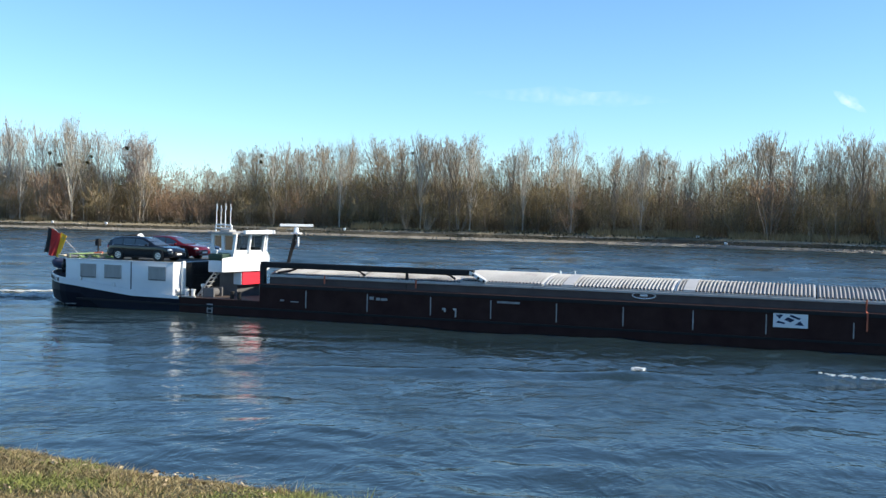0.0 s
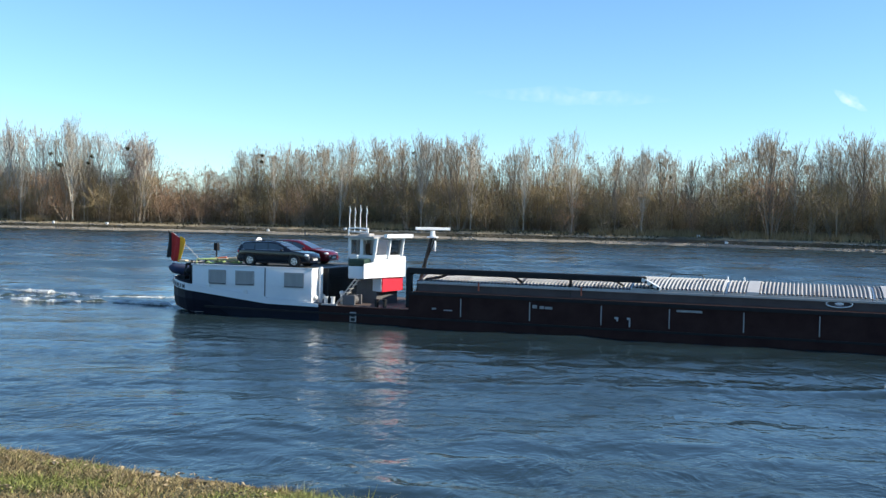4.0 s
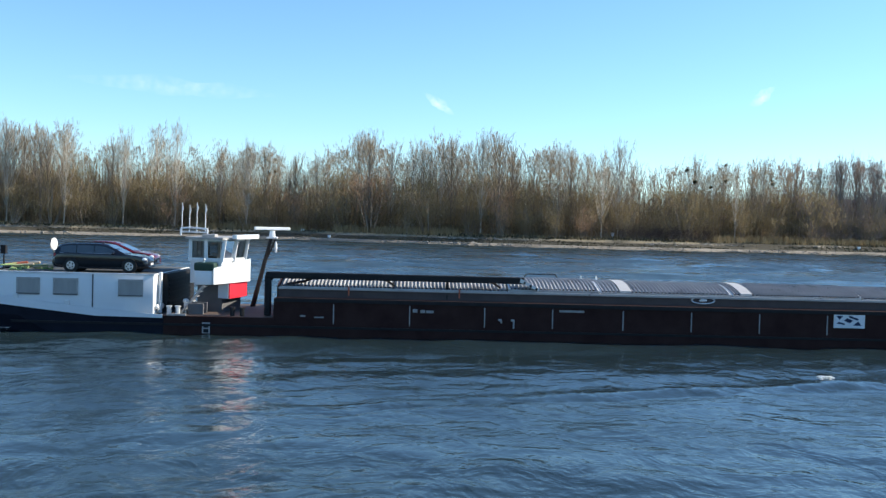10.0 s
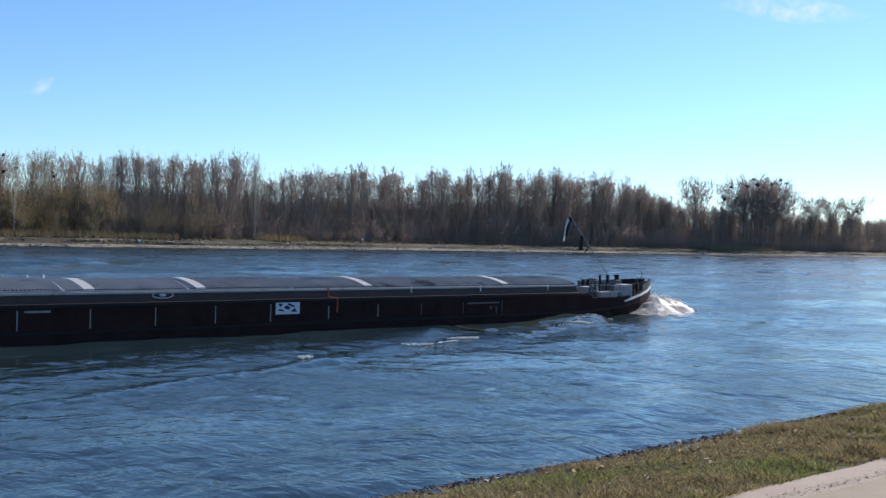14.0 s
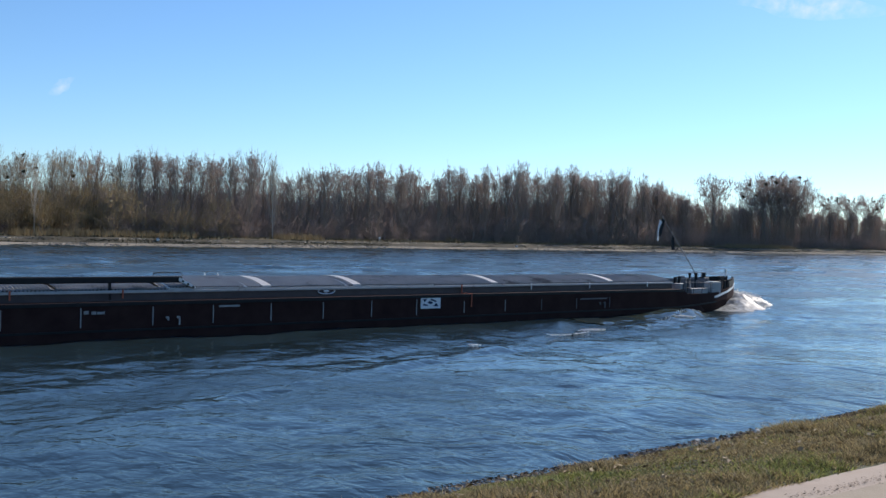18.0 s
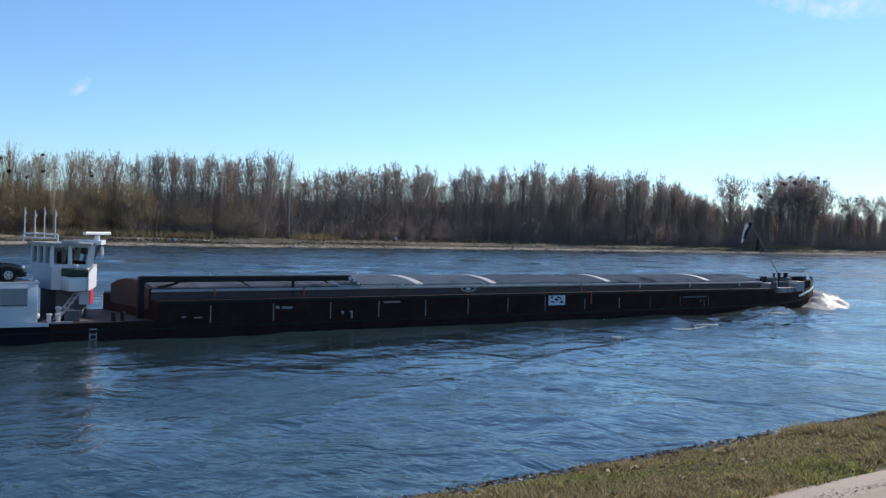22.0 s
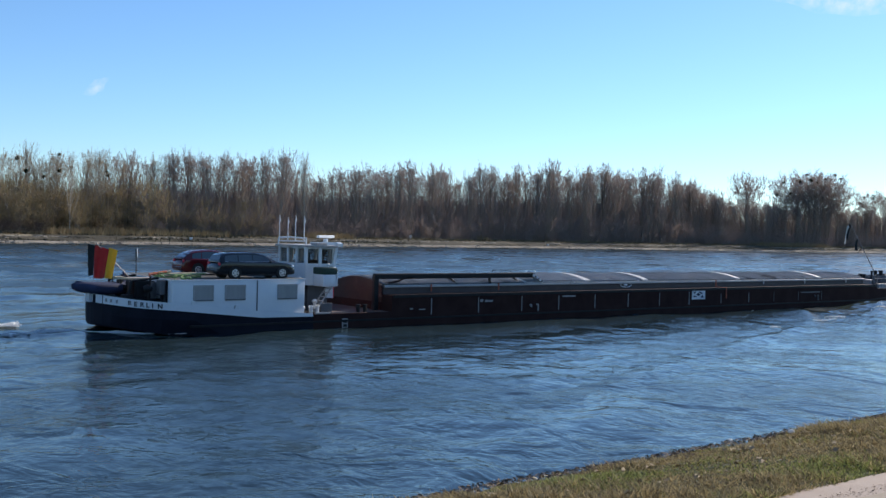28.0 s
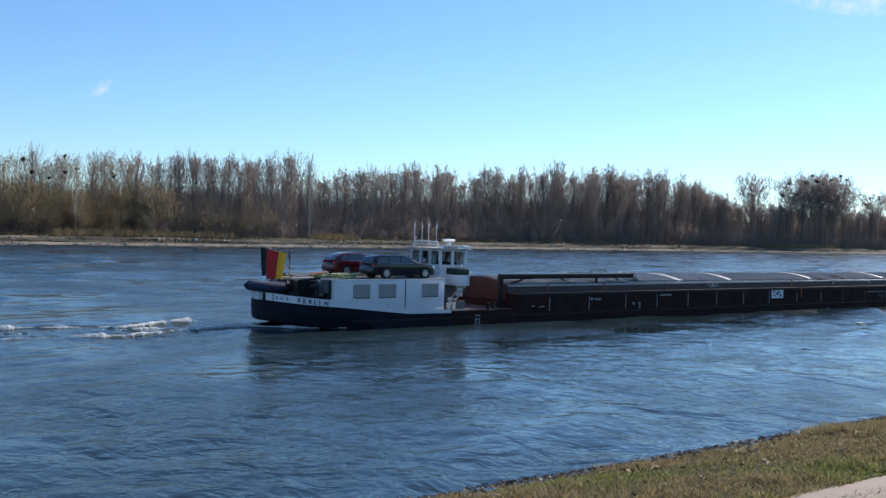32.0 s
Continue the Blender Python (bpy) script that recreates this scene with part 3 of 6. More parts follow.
def build_far_bank():
    r = random.Random(31)
    # stones of the embankment
    V, F, k = [], [], 0
    cube = np.array([(x, y, z) for z in (-1, 1) for x, y in ((-1, -1), (1, -1), (1, 1), (-1, 1))], float)
    quads = np.array([(3, 2, 1, 0), (4, 5, 6, 7), (0, 1, 5, 4), (1, 2, 6, 5), (2, 3, 7, 6), (3, 0, 4, 7)])
    for _ in range(4000):
        x = r.uniform(-340, 600)
        d = r.uniform(-0.3, 1.7)
        z = lerp(d, FARPROFILE)
        s = r.uniform(0.05, 0.16)
        jit = np.array([[r.uniform(0.7, 1.15) for _ in range(3)] for _ in range(8)])
        c, sn = math.cos(x), math.sin(x)
        v = cube * jit * (s * 1.3, s, s * 0.6) @ np.array([[c, sn, 0], [-sn, c, 0], [0, 0, 1]]) + (x, float(far_edge(x)) + d, z + 0.15 * s)
        V.append(v)
        F.append(quads + k)
        k += 8
    tagged(new("bank_stones", joined("bank_stones", np.concatenate(V), np.concatenate(F), M_STONE)), "pale rubble stones along the far waterline", "stones", kind="stuff")
    # rubble, driftwood and washed-up litter along the bank's two ledges
    V, F, k = [], [], 0
    for _ in range(9000):
        x = r.uniform(-340, 640)
        d = r.choice((r.gauss(6.9, 0.8), r.gauss(7.2, 0.8), r.gauss(1.0, 0.6)))
        if noise.noise((x * 0.035, d * 0.15, 0)) + 0.4 * noise.noise((x * 0.15, 2.2, 0)) < 0.02:
            continue
        s = r.uniform(0.05, 0.14)
        long = r.choice((1.3, 2.0, 7.0))
        jit = np.array([[r.uniform(0.7, 1.15) for _ in range(3)] for _ in range(8)])
        c, sn = math.cos(r.gauss(0, 0.4)), math.sin(r.gauss(0, 0.4))
        V.append(cube * jit * (s * long, s, s * 0.8) @ np.array([[c, sn, 0], [-sn, c, 0], [0, 0, 1]]) + (x, float(far_edge(x)) + d, lerp(d, FARPROFILE) + 0.3 * s))
        F.append(quads + k)
        k += 8
    tagged(new("bank_rubble", joined("bank_rubble", np.concatenate(V), np.concatenate(F), M_RUBBLE)), "pale rubble and driftwood on the far bank's ledges", "rubble", kind="stuff")
    # dark winter tussocks between the ledges
    V, F = [], []
    for _ in range(26000):
        x = r.uniform(-340, 640)
        d = r.choice((r.uniform(1.9, 4.4), r.uniform(4.4, 5.8), r.uniform(8.5, 13)))
        gap = noise.noise((x * 0.028, 9.3 + 0.4 * d, 0)) + 0.45 * noise.noise((x * 0.11, 5.1 + d, 0))
        if gap < -0.05:
            continue
        h = r.uniform(0.15, 0.42) * (1.8 if d > 8 else 1.0) * (1 + max(0, gap))
        y, z, w, k = float(far_edge(x)) + d, lerp(d, FARPROFILE) - 0.05, r.uniform(0.10, 0.30), len(V)
        V += [(x - w, y, z), (x + w, y + r.uniform(-w, w), z), (x + r.gauss(0, 0.4) * h, y, z + h)]
        F.append((k, k + 1, k + 2))
    tagged(new("tussocks", joined("tussocks", V, F, M_TUSSOCK)), "dark withered tussocks along the far bank", "grass", kind="stuff")
    # dry reeds and grass
    V, F = [], []
    for _ in range(30000):
        x = r.uniform(-340, 600)
        turn = math.degrees(math.atan2(x, 290))
        patch = noise.noise((x * 0.035, 1.7, 0)) + (0.35 if -18 < turn < -1 or 14 < turn < 33 else -0.15)
        d = r.uniform(9.5, 20)
        if patch < 0.12 and r.random() < 0.7:
            continue
        h = r.uniform(0.4, 0.9) if patch < 0.12 else r.uniform(1.0, 2.6)
        y = float(far_edge(x)) + d
        z = lerp(d, FARPROFILE) - 0.1
        w, k = r.uniform(0.10, 0.24), len(V)
        V += [(x - w, y, z), (x + w, y + r.uniform(-w, w), z), (x + r.gauss(0, 0.25) * h, y + r.gauss(0, 0.2), z + h)]
        F.append((k, k + 1, k + 2))
    tagged(new("reeds", joined("reeds", V, F, M_REED)), "tall straw-coloured dry grass along the far bank", "reeds", kind="stuff")


build_verge()
build_far_bank()


def build_bank_marker(x, d, h, label):
    root = new("bank_marker")
    y = float(far_edge(x)) + d
    z = lerp(d, FARPROFILE)
    root.matrix_basis = pose(x, y, z - 0.15)
    tagged(root, label, "marker", "white markers along the far bank")
    part("post", Shape().tube((0, 0, 0), (0, 0, h), 0.12, 0.10), M_WHITE, root)
    part("cap", Shape().box(-0.42, 0.42, -0.3, 0.3, h * 0.55, h + 0.35, 0.08), M_WHITE, root)


for turn, d, h in ((-42.3, 6, 0.7), (-39.6, 6, 0.7), (-26.7, 7, 0.7), (-31.0, 3, 0.4), (-5.4, 3, 0.5), (-6.9, 10, 0.6), (10.6, 18, 1.4), (23.5, 5, 0.7), (35.7, 14, 1.2), (43.5, 4, 0.5)):
    bx = abeam(turn, d)
    build_bank_marker(bx, d, h, "small white painted marker post on the bank")


def build_cloud(turn, high, length, depth, tilt, thin):
    """A faint high streak of cloud, far off."""
    dist = 4000.0
    sh = Shape()
    n = 24
    rows = []
    for k in range(n + 1):
        u = -1 + 2 * k / n
        w = depth * max(0.05, (1 - abs(u) ** 1.7)) * (0.8 + 0.35 * noise.noise((u * 3, turn, 0)))
        rows.append([(u * length, 0, w * v + depth * 0.3 * noise.noise((u * 2.2, turn, 4))) for v in (-1, -0.5, 0, 0.5, 1)])
    sh.loft(rows, closed=False)
    m = bpy.data.materials.new("cloud_veil")
    m.use_nodes = True
    nd, l = m.node_tree.nodes, m.node_tree.links
    co, no, rp, mx, tr, em = nd.new("ShaderNodeTexCoord"), nd.new("ShaderNodeTexNoise"), nd.new("ShaderNodeMapRange"), nd.new("ShaderNodeMixShader"), nd.new("ShaderNodeBsdfTransparent"), nd.new("ShaderNodeEmission")
    gr, mu = nd.new("ShaderNodeTexGradient"), nd.new("ShaderNodeMath")
    mp = nd.new("ShaderNodeMapping")
    mp.inputs["Scale"].default_value = (1 / length, 1, 1 / depth)
    gr.gradient_type = "SPHERICAL"
    l.new(co.outputs["Object"], mp.inputs[0])
    l.new(mp.outputs[0], gr.inputs[0])
    l.new(co.outputs["Object"], no.inputs[0])
    no.inputs["Scale"].default_value, no.inputs["Detail"].default_value = 0.02, 6
    rp.inputs["From Min"].default_value, rp.inputs["From Max"].default_value, rp.inputs["To Max"].default_value = 0.35, 0.75, thin
    l.new(no.outputs[0], rp.inputs[0])
    mu.operation = "MULTIPLY"
    l.new(rp.outputs[0], mu.inputs[0])
    l.new(gr.outputs[0], mu.inputs[1])
    em.inputs[0].default_value, em.inputs[1].default_value = (0.92, 0.97, 1, 1), 0.9
    l.new(mu.outputs[0], mx.inputs[0])
    l.new(tr.outputs[0], mx.inputs[1])
    l.new(em.outputs[0], mx.inputs[2])
    l.new(mx.outputs[0], nd["Material Output"].inputs[0])
    ob = new("cloud_wisp", sh.mesh("cloud_wisp", m, True))
    a, b = radians(turn), radians(high)
    ob.matrix_basis = Matrix.Translation((dist * math.sin(a) * math.cos(b), dist * math.cos(a) * math.cos(b), EYE + dist * math.sin(b))) @ Matrix.Rotation(-a, 4, "Z") @ Matrix.Rotation(radians(tilt), 4, "Y")
    tagged(ob, "thin white streak of high cloud in a clear sky", "cloud", "high cloud streaks", "structure")


build_cloud(0.65, 6.65, 75, 26, 35, 0.9)
build_cloud(18.4, 7.2, 60, 30, -38, 0.8)
build_cloud(-14, 7.0, 420, 45, 2, 0.25)
build_cloud(59, 12.4, 300, 60, 6, 0.8)


# ---- woods on the far bank ----
# turn in degrees, height of the crowns in metres
CROWNS = [(-60, 30), (-45, 36), (-43.3, 33), (-41.3, 38), (-40, 34), (-38.9, 31), (-38, 32), (-37.1, 28), (-36.4, 21), (-35.4, 23), (-33, 24.5), (-32.1, 30), (-29.6, 31.5), (-27, 30),
          (-24, 32.5), (-20, 32), (-17.5, 29), (-14, 32.5), (-12.4, 29), (-8, 27.5), (-6, 27), (-4.8, 31.5), (-2.8, 32.5), (-1.3, 28), (0.6, 33.5), (2, 31), (5, 32), (8, 27), (10.9, 28.5), (12, 24),
          (15.4, 27), (16.8, 23.5), (20, 28), (25, 27.5), (29.5, 30), (30.7, 25), (32.7, 28.5), (39, 31), (45.7, 35.5), (48, 37), (50.5, 34), (52.3, 30), (53.6, 25), (59, 24.5), (70, 24)]


def crown_height(x, y):
    return 1.05 * lerp(math.degrees(math.atan2(x, y)), CROWNS)


def tree_pieces(seed, shape, thin=1.0):
    """A bare winter tree one metre tall: trunk and limbs, and the twigs of its crown as slivers; thin leaves out twigs."""
    r = random.Random(seed)
    wood = Shape()
    tw_v, tw_f = [], []

    def twig(p, d, length, w):
        a = d.orthogonal().normalized()
        a = (Matrix.Rotation(r.uniform(0, 6.28), 3, d) @ a) * w
        k = len(tw_v)
        tw_v.extend([(p + a)[:], (p - a)[:], (p + d * length)[:]])
        tw_f.append((k, k + 1, k + 2))

    def spray(p, out, spread, length, w):
        d = (out + Vector((r.gauss(0, spread), r.gauss(0, spread), r.gauss(0, spread * 0.7)))).normalized()
        twig(p, d, length, w)
        for _ in range(2):
            e = (d + Vector((r.gauss(0, 0.4), r.gauss(0, 0.4), r.gauss(0.1, 0.3)))).normalized()
            twig(p + d * length * r.uniform(0.2, 0.6), e, length * r.uniform(0.5, 0.9), w * 0.6)

    def trunk(top, r0, lean):
        prev, pr = Vector((0, 0, -0.02)), r0
        for k in range(1, 6):
            q = lean * (k / 5) + Vector((r.uniform(-0.006, 0.006), r.uniform(-0.006, 0.006), top * k / 5))
            qr = r0 * (1 - k / 5.4)
            wood.tube(prev, q, pr, qr, n=5, cap=False)
            prev, pr = q, qr

    lean = Vector((r.uniform(-0.03, 0.03), r.uniform(-0.03, 0.03), 0))
    if shape in ("poplar", "column", "spreading"):
        first, limbs, tilt, fan, per, half, r0 = {"poplar": (0.10, 34, 0.36, 0.036, 24, 0.0012, 0.0085), "column": (0.03, 34, 0.26, 0.032, 21, 0.0018, 0.008), "spreading": (0.28, 30, 0.66, 0.030, 46, 0.0030, 0.015)}[shape]
        per, half = int(per * thin), half / thin ** 0.8
        trunk(0.88 if shape != "spreading" else 0.62, r0, lean)
        for k in range(limbs):
            u = first + ((0.84 if shape != "spreading" else 0.60) - first) * ((k + r.random()) / limbs)
            az = k * 2.4 + r.uniform(-0.5, 0.5)
            p = lean * u + Vector((0, 0, u))
            t = tilt * r.uniform(0.6, 1.3)
            long = min(r.uniform(0.25, 0.50) if shape != "spreading" else r.uniform(0.28, 0.55), (r.uniform(0.80, 1.0) - u) / math.cos(t * 0.8))
            long = max(long, 0.06)
            d = Vector((math.cos(az) * math.sin(t), math.sin(az) * math.sin(t), math.cos(t)))
            d2 = (d + Vector((0, 0, 0.5))).normalized()
            mid = p + d * long * 0.5
            end = mid + d2 * long * 0.5
            wood.tube(p, mid, 0.0034, 0.0022, n=3, cap=False)
            wood.tube(mid, end, 0.0022, 0.0006, n=3, cap=False)
            for _ in range(per):
                s = r.random() ** 0.75
                q = p.lerp(mid, s * 2) if s < 0.5 else mid.lerp(end, s * 2 - 1)
                near = fan * min(1.0, max(0.2, (1.0 - q.z) * 4))
                q = q + Vector((r.gauss(0, near), r.gauss(0, near), r.gauss(0, 0.012)))
                spray(q, d2 + Vector((0, 0, 0.5)), 0.26, r.uniform(0.020, 0.058), half)
    elif shape == "willow":
        # several soft rounded heads of fine shoots down to the ground
        heads = [(Vector((r.gauss(0, 0.13), r.gauss(0, 0.13), r.uniform(0.22, 0.74))), r.uniform(0.14, 0.24)) for _ in range(9)]
        for c, rad in heads:
            wood.tube((c.x * 0.2, c.y * 0.2, 0), c, 0.006, 0.002, n=3, cap=False)
            for _ in range(4):
                e = c + Vector((r.gauss(0, 1), r.gauss(0, 1), abs(r.gauss(0.4, 0.8)))).normalized() * rad
                wood.tube(c, e, 0.0028, 0.0007, n=3, cap=False)
            for _ in range(int(66 * thin)):
                v = Vector((r.gauss(0, 1), r.gauss(0, 1), r.gauss(0, 1.1))).normalized() * rad * r.random() ** 0.45
                q = c + v
                q.z = max(0.01, q.z)
                spray(q, (v / rad) * 0.5 + Vector((0, 0, 0.9)), 0.42, r.uniform(0.030, 0.080), 0.0038 / thin ** 0.8)
    else:
        limbs, tilt, per, half = (13, 0.55, 10, 0.0075) if shape == "shrub" else (20, 0.40, 9, 0.0062)
        for k in range(limbs):
            az, t, long = r.uniform(0, 6.28), tilt * r.uniform(0.3, 1.4), r.uniform(0.45, 0.95)
            p = Vector((r.gauss(0, 0.10), r.gauss(0, 0.10), 0))
            d = Vector((math.cos(az) * math.sin(t), math.sin(az) * math.sin(t), math.cos(t)))
            wood.tube(p, p + d * long * 0.8, 0.0036, 0.0008, n=3, cap=False)
            for _ in range(per):
                q = p + d * long * r.random() ** 0.7 + Vector((r.gauss(0, 0.06), r.gauss(0, 0.06), r.gauss(0, 0.04)))
                q.z = max(0.0, q.z)
                spray(q, d, 0.55, r.uniform(0.06, 0.16), half)
    return wood, np.array(tw_v), np.array(tw_f)


def build_woods():
    r = random.Random(5)
    kinds = {}
    for i, shape in enumerate(("poplar", "poplar", "poplar", "column", "column", "column", "willow", "willow", "willow", "shrub", "shrub", "spreading", "spreading", "brush", "brush")):
        kinds.setdefault(shape, []).append(tree_pieces(20 + i, shape))
        if shape in ("poplar", "column", "willow"):
            kinds.setdefault("far_" + shape, []).append(tree_pieces(20 + i, shape, 0.42))
    # the trees of the front row, each a thing of its own
    looks = {}

    def thing(shape, variant, pale):
        key = (shape, variant, pale)
        if key not in looks:
            wood, tv, tf = kinds[shape][variant]
            trunk = wood.mesh("trunk", M_PALE if pale in (1, 2) else M_BARK)
            crown = joined("crown", tv, tf, {"poplar": M_TWIGPALE if pale == 2 else M_TWIG, "column": M_TWIGRED, "willow": M_RUSSET if pale == 4 else M_SAPLING, "spreading": M_TWIGRED, "shrub": M_BRIAR if pale == 3 else M_BUSH}[shape])
            looks[key] = (trunk, crown)
        return looks[key]

    def plant(x, y, h, shape, pale=False, wide=1.0, label="bare winter poplar on the far bank", group="bare trees on the far bank"):
        k = r.randrange(len(kinds[shape]))
        trunk, crown = thing(shape, k, pale)
        root = new("tree" if shape != "shrub" else "shrub")
        root.matrix_basis = Matrix.LocRotScale((x, y, 2.6), Euler((0, 0, r.uniform(0, 6.28))), (h * wide, h * wide, h))
        tagged(root, label, "tree" if shape != "shrub" else "shrub", group)
        for nm, me in (("trunk", trunk), ("crown", crown)):
            o = new(nm, me)
            o.parent = root
        return root

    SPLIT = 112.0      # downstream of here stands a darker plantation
    x = -330.0
    while x < 690:
        y = float(far_edge(x)) + r.uniform(18, 27)
        turn = math.degrees(math.atan2(x, y))
        h = (crown_height(x, y) - 2.6) * r.uniform(0.86, 1.08)
        if -37.3 < turn < -32.6:
            plant(x, y, h * r.uniform(0.85, 1.0), "willow", 4, 0.85, "bushy bare tree with reddish-brown twigs", "bare trees on the far bank")
        elif turn > 22:
            plant(x, y, h, "column", 0, r.uniform(1.05, 1.5), "upright dark bare poplar in a dense row", "dark poplars on the far bank")
        elif turn > -37 and r.random() < 0.45:
            plant(x, y, h * r.uniform(0.50, 0.80), "willow", 0, r.uniform(0.9, 1.2), "bushy olive-brown bare willow under the poplars", "bare willows on the far bank")
        else:
            pale = 2 if turn < -37 else 1 if r.random() < 0.3 else 0
            plant(x, y, h, "poplar", pale, r.uniform(1.0, 1.35), "bare poplar with a pale grey trunk" if pale else "bare brown winter poplar in a dense row")
        x += r.uniform(3.2, 7.0) * (1.0 if turn < 22 else 1.1)
    x = -300.0
    while x < SPLIT + 40:
        y = float(far_edge(x)) + r.uniform(13, 18)
        turn = math.degrees(math.atan2(x, y))
        h = crown_height(x, y) * r.uniform(0.28, 0.62)
        plant(x, y, h, "willow", 4 if -37 < turn < -32.6 or r.random() < 0.12 else 0, r.uniform(0.95, 1.35), "rounded olive-brown bare willow at the wood's edge", "bare willows on the far bank")
        x += r.uniform(5.5, 13.0)
    # a dark mass of briars at the wood's foot
    for _ in range(26):
        turn = r.gauss(13.6, 1.7)
        bx = abeam(turn, 14)
        plant(bx, float(far_edge(bx)) + r.uniform(11, 17), r.uniform(3.2, 5.6), "shrub", 3, 1.3, "low dark brown briar bush at the wood's foot", "dark bushes on the far bank")
    # pale trunks standing in front, and tall trees over the low woods downstream
    for turn in (-43.9, -41.35, -27.0, -19.6, -16.6, -13.9, -10.0, 17.2, 29.7):
        x = abeam(turn, 15)
        y = float(far_edge(x)) + 15
        plant(x, y, crown_height(x, y) * 0.93, "poplar", 1, 0.78, "bare poplar with a pale trunk at the wood's edge")
    for turn, h, shape, balls in ((54.3, 41, "spreading", 0), (56.3, 40, "spreading", 4), (56.8, 42, "spreading", 4), (57.3, 45, "spreading", 5), (57.7, 44, "spreading", 4), (58.1, 45, "spreading", 4), (58.5, 43, "spreading", 4), (58.9, 39, "spreading", 4), (60.3, 36, "spreading", 5), (61.3, 37, "spreading", 3), (62.4, 38, "spreading", 5),
                                  (-42.2, 31, "poplar", 3), (-40.6, 31, "poplar", 3), (-38.2, 31, "spreading", 4), (-31.6, 27, "poplar", 2), (-22.4, 29, "poplar", 3), (-9.0, 25, "poplar", 3), (15.0, 24, "poplar", 3), (16.4, 23, "poplar", 3), (18.6, 24, "poplar", 2)):
        x = abeam(turn, 21)
        y = float(far_edge(x)) + 21
        t = plant(x, y, h * 1.04, shape, 0, 1.0, "tall bare tree with dark mistletoe clumps" if balls else "tall lone bare tree with open limbs")
        for _ in range(balls):
            V, F = [], []
            twigs = kinds[shape][0][1]
            high = twigs[(twigs[:, 2] > 0.6) & (twigs[:, 2] < 0.92)]
            c = Vector(high[r.randrange(len(high))])
            rad = r.uniform(0.016, 0.030)
            for _ in range(170):
                d = Vector((r.gauss(0, 1), r.gauss(0, 1), r.gauss(0, 1))).normalized()
                a = d.orthogonal().normalized() * 0.006
                k = len(V)
                V += [(c + a)[:], (c - a)[:], (c + d * rad * r.uniform(0.7, 1.1) + a * 1.5)[:]]
                F.append((k, k + 1, k + 2))
            o = new("mistletoe", joined("mistletoe", V, F, M_MISTLE))
            o.parent = t
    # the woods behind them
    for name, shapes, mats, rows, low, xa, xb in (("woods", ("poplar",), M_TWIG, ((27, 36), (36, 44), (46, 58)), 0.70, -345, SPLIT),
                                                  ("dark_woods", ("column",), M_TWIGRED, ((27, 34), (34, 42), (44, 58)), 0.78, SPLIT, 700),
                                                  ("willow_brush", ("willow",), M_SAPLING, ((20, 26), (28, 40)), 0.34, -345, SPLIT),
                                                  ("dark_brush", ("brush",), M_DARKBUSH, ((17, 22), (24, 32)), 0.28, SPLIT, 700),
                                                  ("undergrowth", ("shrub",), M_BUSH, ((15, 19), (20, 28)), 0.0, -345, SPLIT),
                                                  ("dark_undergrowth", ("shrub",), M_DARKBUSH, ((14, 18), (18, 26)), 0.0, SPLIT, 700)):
        V, F, WV, WF, k, wk = [], [], [], [], 0, 0
        for a, b in rows:
            x = xa
            while x < xb:
                y = float(far_edge(x)) + r.uniform(a, b)
                turn = math.degrees(math.atan2(x, y))
                shape = r.choice(shapes)
                pick = r.choice(kinds["far_" + shape if "far_" + shape in kinds and a > rows[0][0] else shape])
                tall = crown_height(x, y) - 2.4
                if name == "woods" and turn < -37.5:
                    tall *= 0.66
                h = tall * r.uniform(low, 1.04 if low > 0.5 else 0.70 if name == "willow_brush" else 0.46) if low else r.uniform(3.0, 7.5)
                w = h * (1.3 if not low else r.uniform(1.0, 1.4) if "brush" in name else r.uniform(1.1, 1.5))
                c, s = math.cos(x * 7), math.sin(x * 7)
                rot = np.array([[c * w, s * w, 0], [-s * w, c * w, 0], [0, 0, h]])
                tv = pick[1] @ rot + (x, y, 2.6)
                V.append(tv)
                F.append(pick[2] + k)
                k += len(tv)
                if a == rows[0][0]:
                    wv = np.array(pick[0].v) @ rot + (x, y, 2.6)
                    WV.append(wv)
                    WF.append(np.array(pick[0].f) + wk)
                    wk += len(wv)
                x += r.uniform(2.7, 4.8) if name == "willow_brush" else r.uniform(2.4, 4.4) if "brush" in name else r.uniform(4.6, 7.4) * (0.55 if x > 400 else 1.0) if low else r.uniform(2.8, 5.0)
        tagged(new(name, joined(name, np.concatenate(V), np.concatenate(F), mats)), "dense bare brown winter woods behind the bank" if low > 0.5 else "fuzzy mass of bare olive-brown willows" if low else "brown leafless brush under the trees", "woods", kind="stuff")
        if not low:
            continue
        tagged(new(name + "_stems", joined(name + "_stems", np.concatenate(WV), np.concatenate(WF), M_BARK)), "grey-brown stems of the woods behind the bank" if low > 0.5 else "thin upright stems of the saplings" if low else "thin stems of the brush", "woods", kind="stuff")

    # the thicket of thin stems that closes the view through the woods
    VS, FS = ([], []), ([], [])
